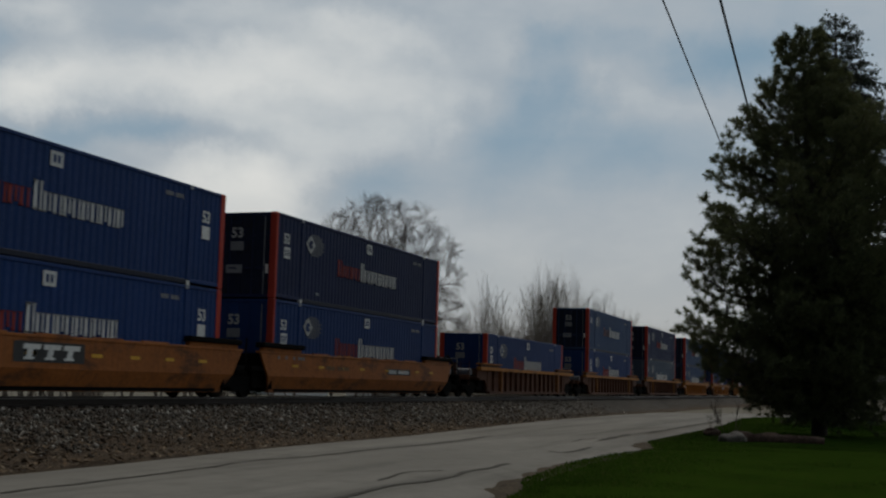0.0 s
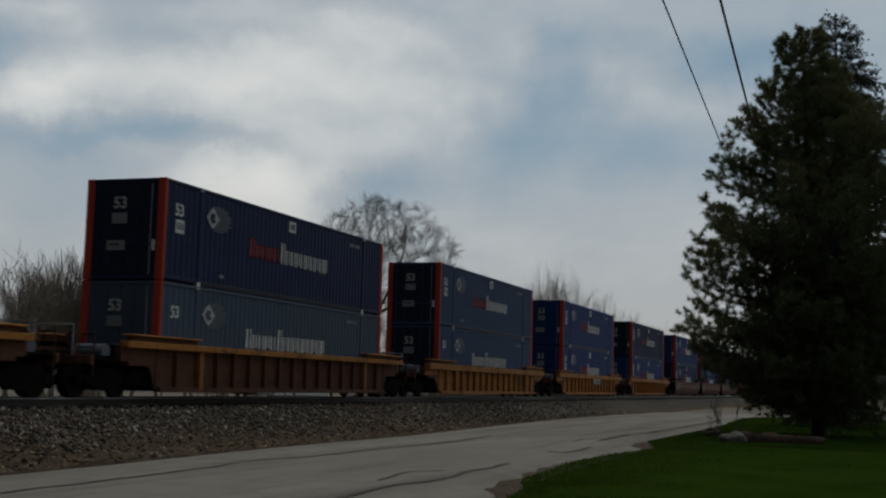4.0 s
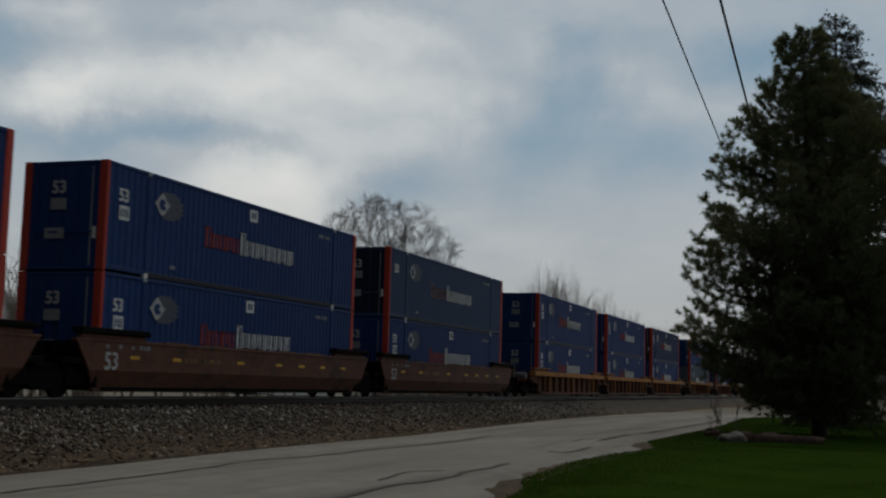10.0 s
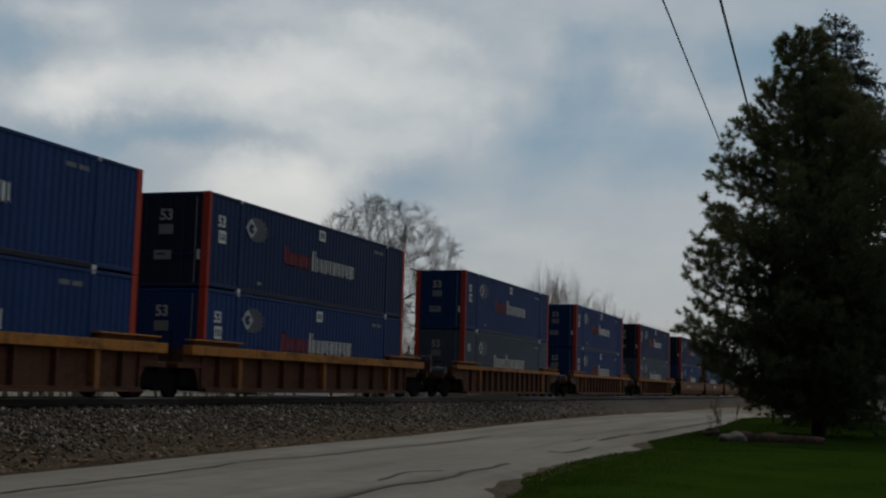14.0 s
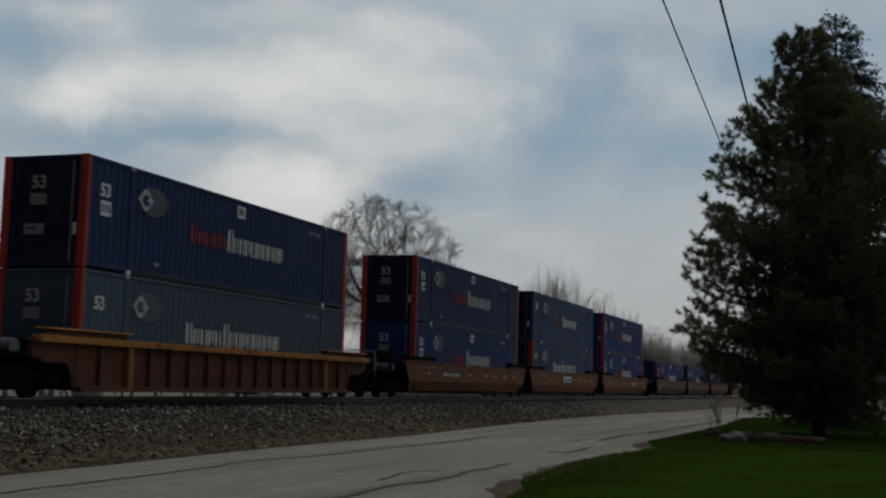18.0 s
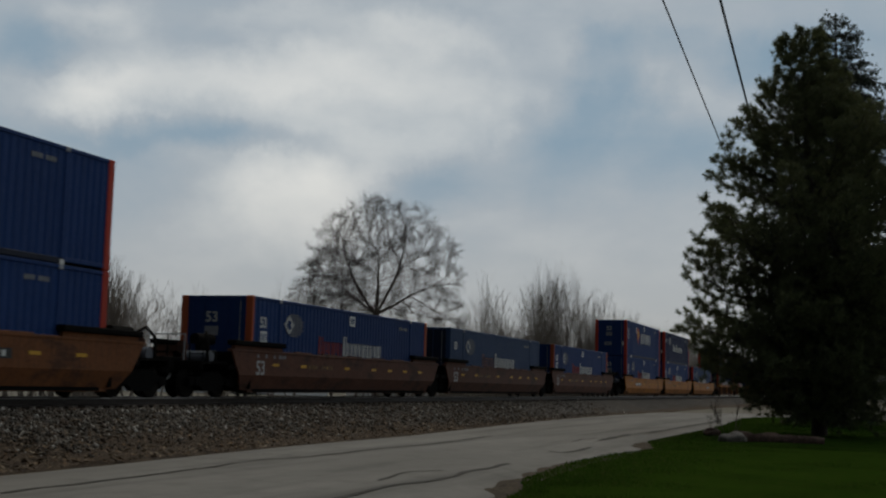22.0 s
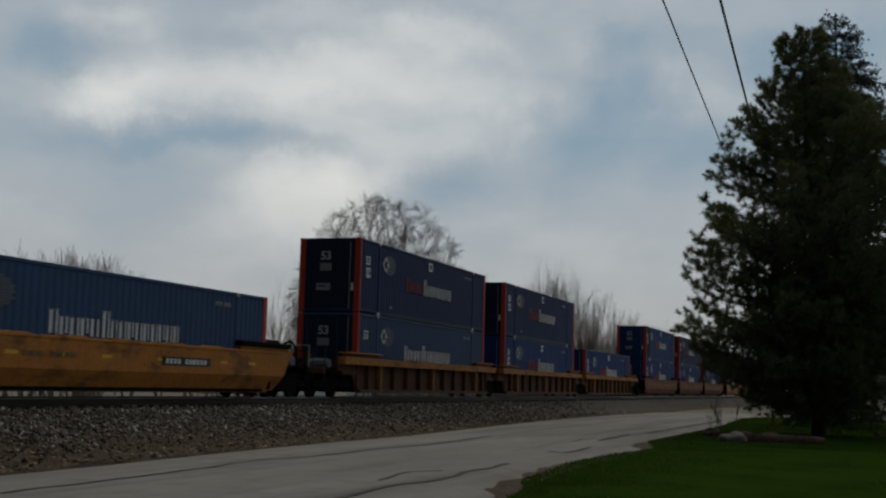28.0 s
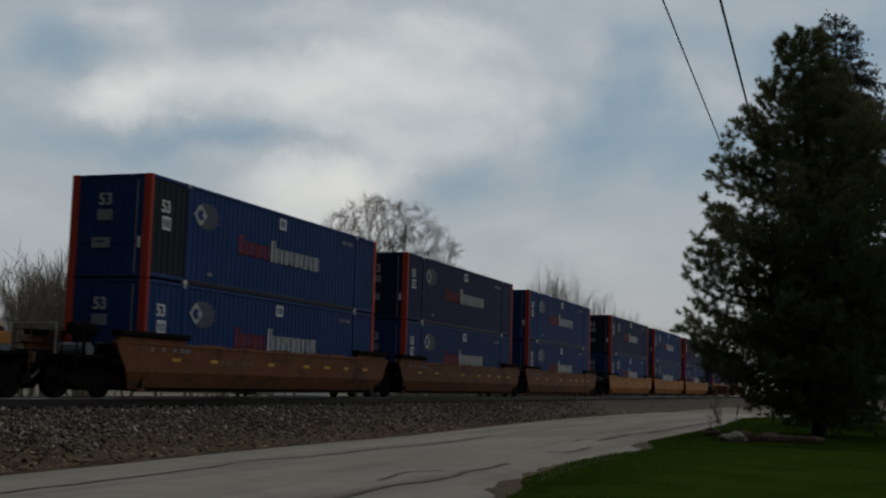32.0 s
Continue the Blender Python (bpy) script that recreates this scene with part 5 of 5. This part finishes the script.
                part("brake_rigging", tube_path([(end + d * 2.5, -1.2, 2.1), (end + d * 2.5, -1.15, 2.7), (end + d * 2.3, -1.0, 2.95), (end + d * 2.0, -0.9, 2.8), (end + d * 1.9, -0.9, 2.1)], 0.05), SHADED_GRIME, c)
            part("handrail", slab(end + d * 2.98 - 0.014, end + d * 2.98 + 0.014, -0.7, 0.7, 2.86, 2.89, 0.005), STEEL, c, "worn steel handrail")
            for y in (-0.68, 0.68):
                part("handrail_post", slab(end + d * 2.98 - 0.014, end + d * 2.98 + 0.014, y - 0.014, y + 0.014, 2.1, 2.86, 0.004), STEEL, c)
            part("air_hose", tube_path([(end + d * 3.06, -0.35, 1.88), (end + d * 3.16, -0.33, 1.62), (end + d * 3.3, -0.28, 1.5), (end + d * 3.42, -0.2, 1.56)], 0.035), PALE_LOGO, c, "pale weathered air hose")
            wheelset_truck(c, end + d * 2.05)
        elif kind == "joint":
            wheelset_truck(c, end + d * 1.75)
            part("side_bearing", slab(*sorted((end + d * 1.3, end + d * 2.2)), -1.15, 1.15, 1.72, 1.86, 0.03), SHADED_GRIME, c)
            for y in (-1.2, -0.8):
                part("grab_rail", slab(end + d * 1.6 - 0.02, end + d * 1.6 + 0.02, y - 0.02, y + 0.02, 2.02, 2.9, 0.006), SHADED_GRIME, c)
    if logo:
        at_x = (8.2 if build == "ribbed" else 6.6) if logo == "mark" else 3.1 if front == "end" else 9.8
        if logo == "number":
            part("number_panel", slab(at_x, at_x + 2.6, -1.478, -1.471, 1.92, 2.16), PLATE_BLACK, c, "black number panel")
            part("number_lettering", bars(bmesh.new(), at_x + 0.2, (0.14, 0.14, 0.14, 0.14, 0, 0.14, 0.14, 0.14, 0.14, 0.14, 0.14), 1.97, 0.205, 0.13, -1.486, -1.479), WHITE, c)
        else:
            part("owner_panel", slab(at_x, at_x + 2.7, -1.478, -1.471, 1.86, 2.34), PLATE_BLACK, c, "black owner panel")
            bm = bmesh.new()
            for k in range(3):
                a = at_x + 0.3 + 0.76 * k
                prism(bm, [(a + 0.14, 1.92), (a + 0.34, 1.92), (a + 0.44, 2.28), (a + 0.24, 2.28)], -1.486, -1.479)
                prism(bm, [(a + 0.02, 2.16), (a + 0.66, 2.16), (a + 0.69, 2.28), (a + 0.05, 2.28)], -1.487, -1.48)
                prism(bm, [(a + 0.06, 1.92), (a + 0.44, 1.92), (a + 0.46, 1.98), (a + 0.08, 1.98)], -1.487, -1.48)
            part("owner_marking", bm, WHITE, c, "white owner marking")
    if build == "ribbed" and coat is CAR_YELLOW:
        marking("length_mark", DARK_MARK, PLATE_BLACK, c, pose(LONG - 3.1, -1.482, 1.85))
    if build == "smooth" and coat is CAR_BROWN:
        me = FIFTY_THREE[0.45]
        marking("length_mark", me, PALE_LOGO, c, pose(0.35, -1.482, 1.94))
    shape = {"ribbed": "ribbed sides", "framed": "framed sides", "smooth": "smooth sides"}[build]
    tone = "yellow" if coat is CAR_YELLOW else "rusty orange" if coat is CAR_ORANGE else "rust-brown" if coat is CAR_RUST else "russet" if coat is CAR_RUSSET else "rusty ochre" if coat is SHADED_OCHRE else "dirty brown"
    return tagged(c, tone + " steel well car with " + shape + " on the track", "well car", "train well cars")


# ---- the train, from its head ----
B, D, N, S, P = "blue", "deep", "navy", "slate", "pale"
TRAIN = [  # leading end, car, (upper), (lower)
    (16.57, ("smooth", "orange", "joint", "open", "mark"), (B, "red", "double"), (B, "red", "double")),
    (36.27, ("smooth", "orange", "joint", "end", "number"), (N, "red", "red"), (B, "red", "red")),
    (60.18, ("ribbed", "rust", "end", "end", None), None, (B, "red", "red")),
    (84.03, ("ribbed", "rust", "end", "end", None), (S, "red", "faded"), (B, "red", "red")),
    (107.79, ("ribbed", "rust", "end", "end", None), (N, "red", "red"), (P, "red", "white")),
    (131.06, ("ribbed", "yellow", "end", "end", None), (S, "red", "red"), (S, "red", "white")),
    (154.89, ("ribbed", "yellow", "end", "end", "mark"), (B, "red", "red"), (B, "red", "red")),
    (178.82, ("ribbed", "yellow", "end", "end", None), (N, "red", "red"), (B, "red", "red")),
    (202.61, ("smooth", "brown", "end", "open", None), (B, "red", "red"), (D, "red", "red")),
    (222.54, ("smooth", "brown", "joint", "open", None), (B, "red", "red"), (B, "red", "red")),
    (242.33, ("smooth", "brown", "joint", "end", None), (S, "red", "faded"), (B, "red", "red")),
    (266.34, ("framed", "rust", "end", "open", None), (B, "red", "red"), (B, "red", "red")),
    (286.27, ("framed", "rust", "joint", "open", None), (B, "red", "red"), (B, "red", "red")),
    (306.1, ("framed", "rust", "joint", "end", None), (D, "red", "red"), (B, "red", "red")),
    (330.64, ("ribbed", "rust", "end", "end", None), (B, "red", "red"), (P, "red", "white")),
    (354.48, ("ribbed", "rust", "end", "end", None), (B, "red", "red"), (B, "red", "red")),
    (378.42, ("ribbed", "rust", "end", "end", None), (D, "red", "red"), (P, "red", "white")),
    (402.22, ("smooth", "russet", "end", "open", "number"), (D, "red", "red"), (B, "red", "red")),
    (421.69, ("smooth", "russet", "joint", "open", "mark"), (S, "plain", "faded"), (S, "red", "white")),
    (441.66, ("smooth", "russet", "joint", "end", "number"), (B, "red", "red"), (B, "red", "red")),
    (465.76, ("smooth", "brown", "end", "open", None), None, (B, "orange", "red")),
    (485.3, ("smooth", "brown", "joint", "open", None), None, (S, "plain", "faded")),
    (505.15, ("smooth", "brown", "joint", "end", None), None, (B, "orange", "red")),
    (529.07, ("smooth", "yellow", "end", "open", "number"), (B, "red", "emblem"), (B, "red", "red")),
    (548.4, ("smooth", "yellow", "joint", "open", None), (N, "red", "white"), (B, "red", "red")),
    (568.06, ("smooth", "yellow", "joint", "end", "number"), None, (S, "red", "white")),
    (591.84, ("framed", "ochre", "end", "open", None), (D, "red", "red"), (S, "red", "white")),
    (611.78, ("framed", "ochre", "joint", "open", None), (D, "red", "red"), (B, "red", "red")),
    (631.6, ("framed", "ochre", "joint", "end", None), None, (B, "red", "red")),
    (655.54, ("smooth", "russet", "end", "open", None), (B, "red", "patched"), (B, "red", "red")),
    (675.3, ("smooth", "russet", "joint", "open", None), (N, "red", "red"), (B, "red", "red")),
    (695.0, ("smooth", "russet", "joint", "end", None), (B, "red", "red"), (B, "red", "red")),
    (718.7, ("smooth", "yellow", "end", "open", None), (N, "red", "red"), (B, "red", "red")),
    (738.3, ("smooth", "yellow", "joint", "open", None), (B, "red", "red"), (S, "red", "white")),
    (757.9, ("smooth", "yellow", "joint", "end", None), (N, "red", "red"), (B, "red", "red")),
    (781.7, ("ribbed", "rust", "end", "end", None), (B, "red", "red"), (B, "red", "red")),
    (805.5, ("ribbed", "rust", "end", "end", None), (B, "red", "red"), (B, "red", "red")),
]
SPEED = 19.588
COATS = {"orange": CAR_ORANGE, "brown": CAR_BROWN, "yellow": CAR_YELLOW, "rust": CAR_RUST, "ochre": SHADED_OCHRE, "russet": CAR_RUSSET}
kept, moving = {}, []


def placed(key, make):
    """The first of a kind is built, the others are copies of it."""
    if key in kept:
        return copy_thing(kept[key], Matrix())
    kept[key] = make()
    return kept[key]


for lead, (build, coat, front, rear, logo), upper, lower in TRAIN:
    rails = CHORD if build != "smooth" else None
    car = placed((build, coat, front, rear, logo), lambda: well_car(build, COATS[coat], front, rear, logo, rails))
    moving.append((car, lead, 0.0))
    for spec, z in ((lower, 1.35), (upper, 1.35 + HIGH)):
        if spec:
            tone, posts, style = spec
            box_ob = placed(spec, lambda: container(tone, posts, "red" if style == "patched" else style, PATCH if style == "patched" else None))
            moving.append((box_ob, lead, z))


def motions():
    for ob, lead, z in moving:
        walk(ob, [(0.0, pose(lead, TRACK, z)), (32.0, pose(lead - SPEED * 32.0, TRACK, z))])
    walk(clouds, [(0.0, pose(0, 0, 0, 0, 0, 2.0)), (32.0, pose(0, 0, 0, 0, 0, -2.0))])


motions()
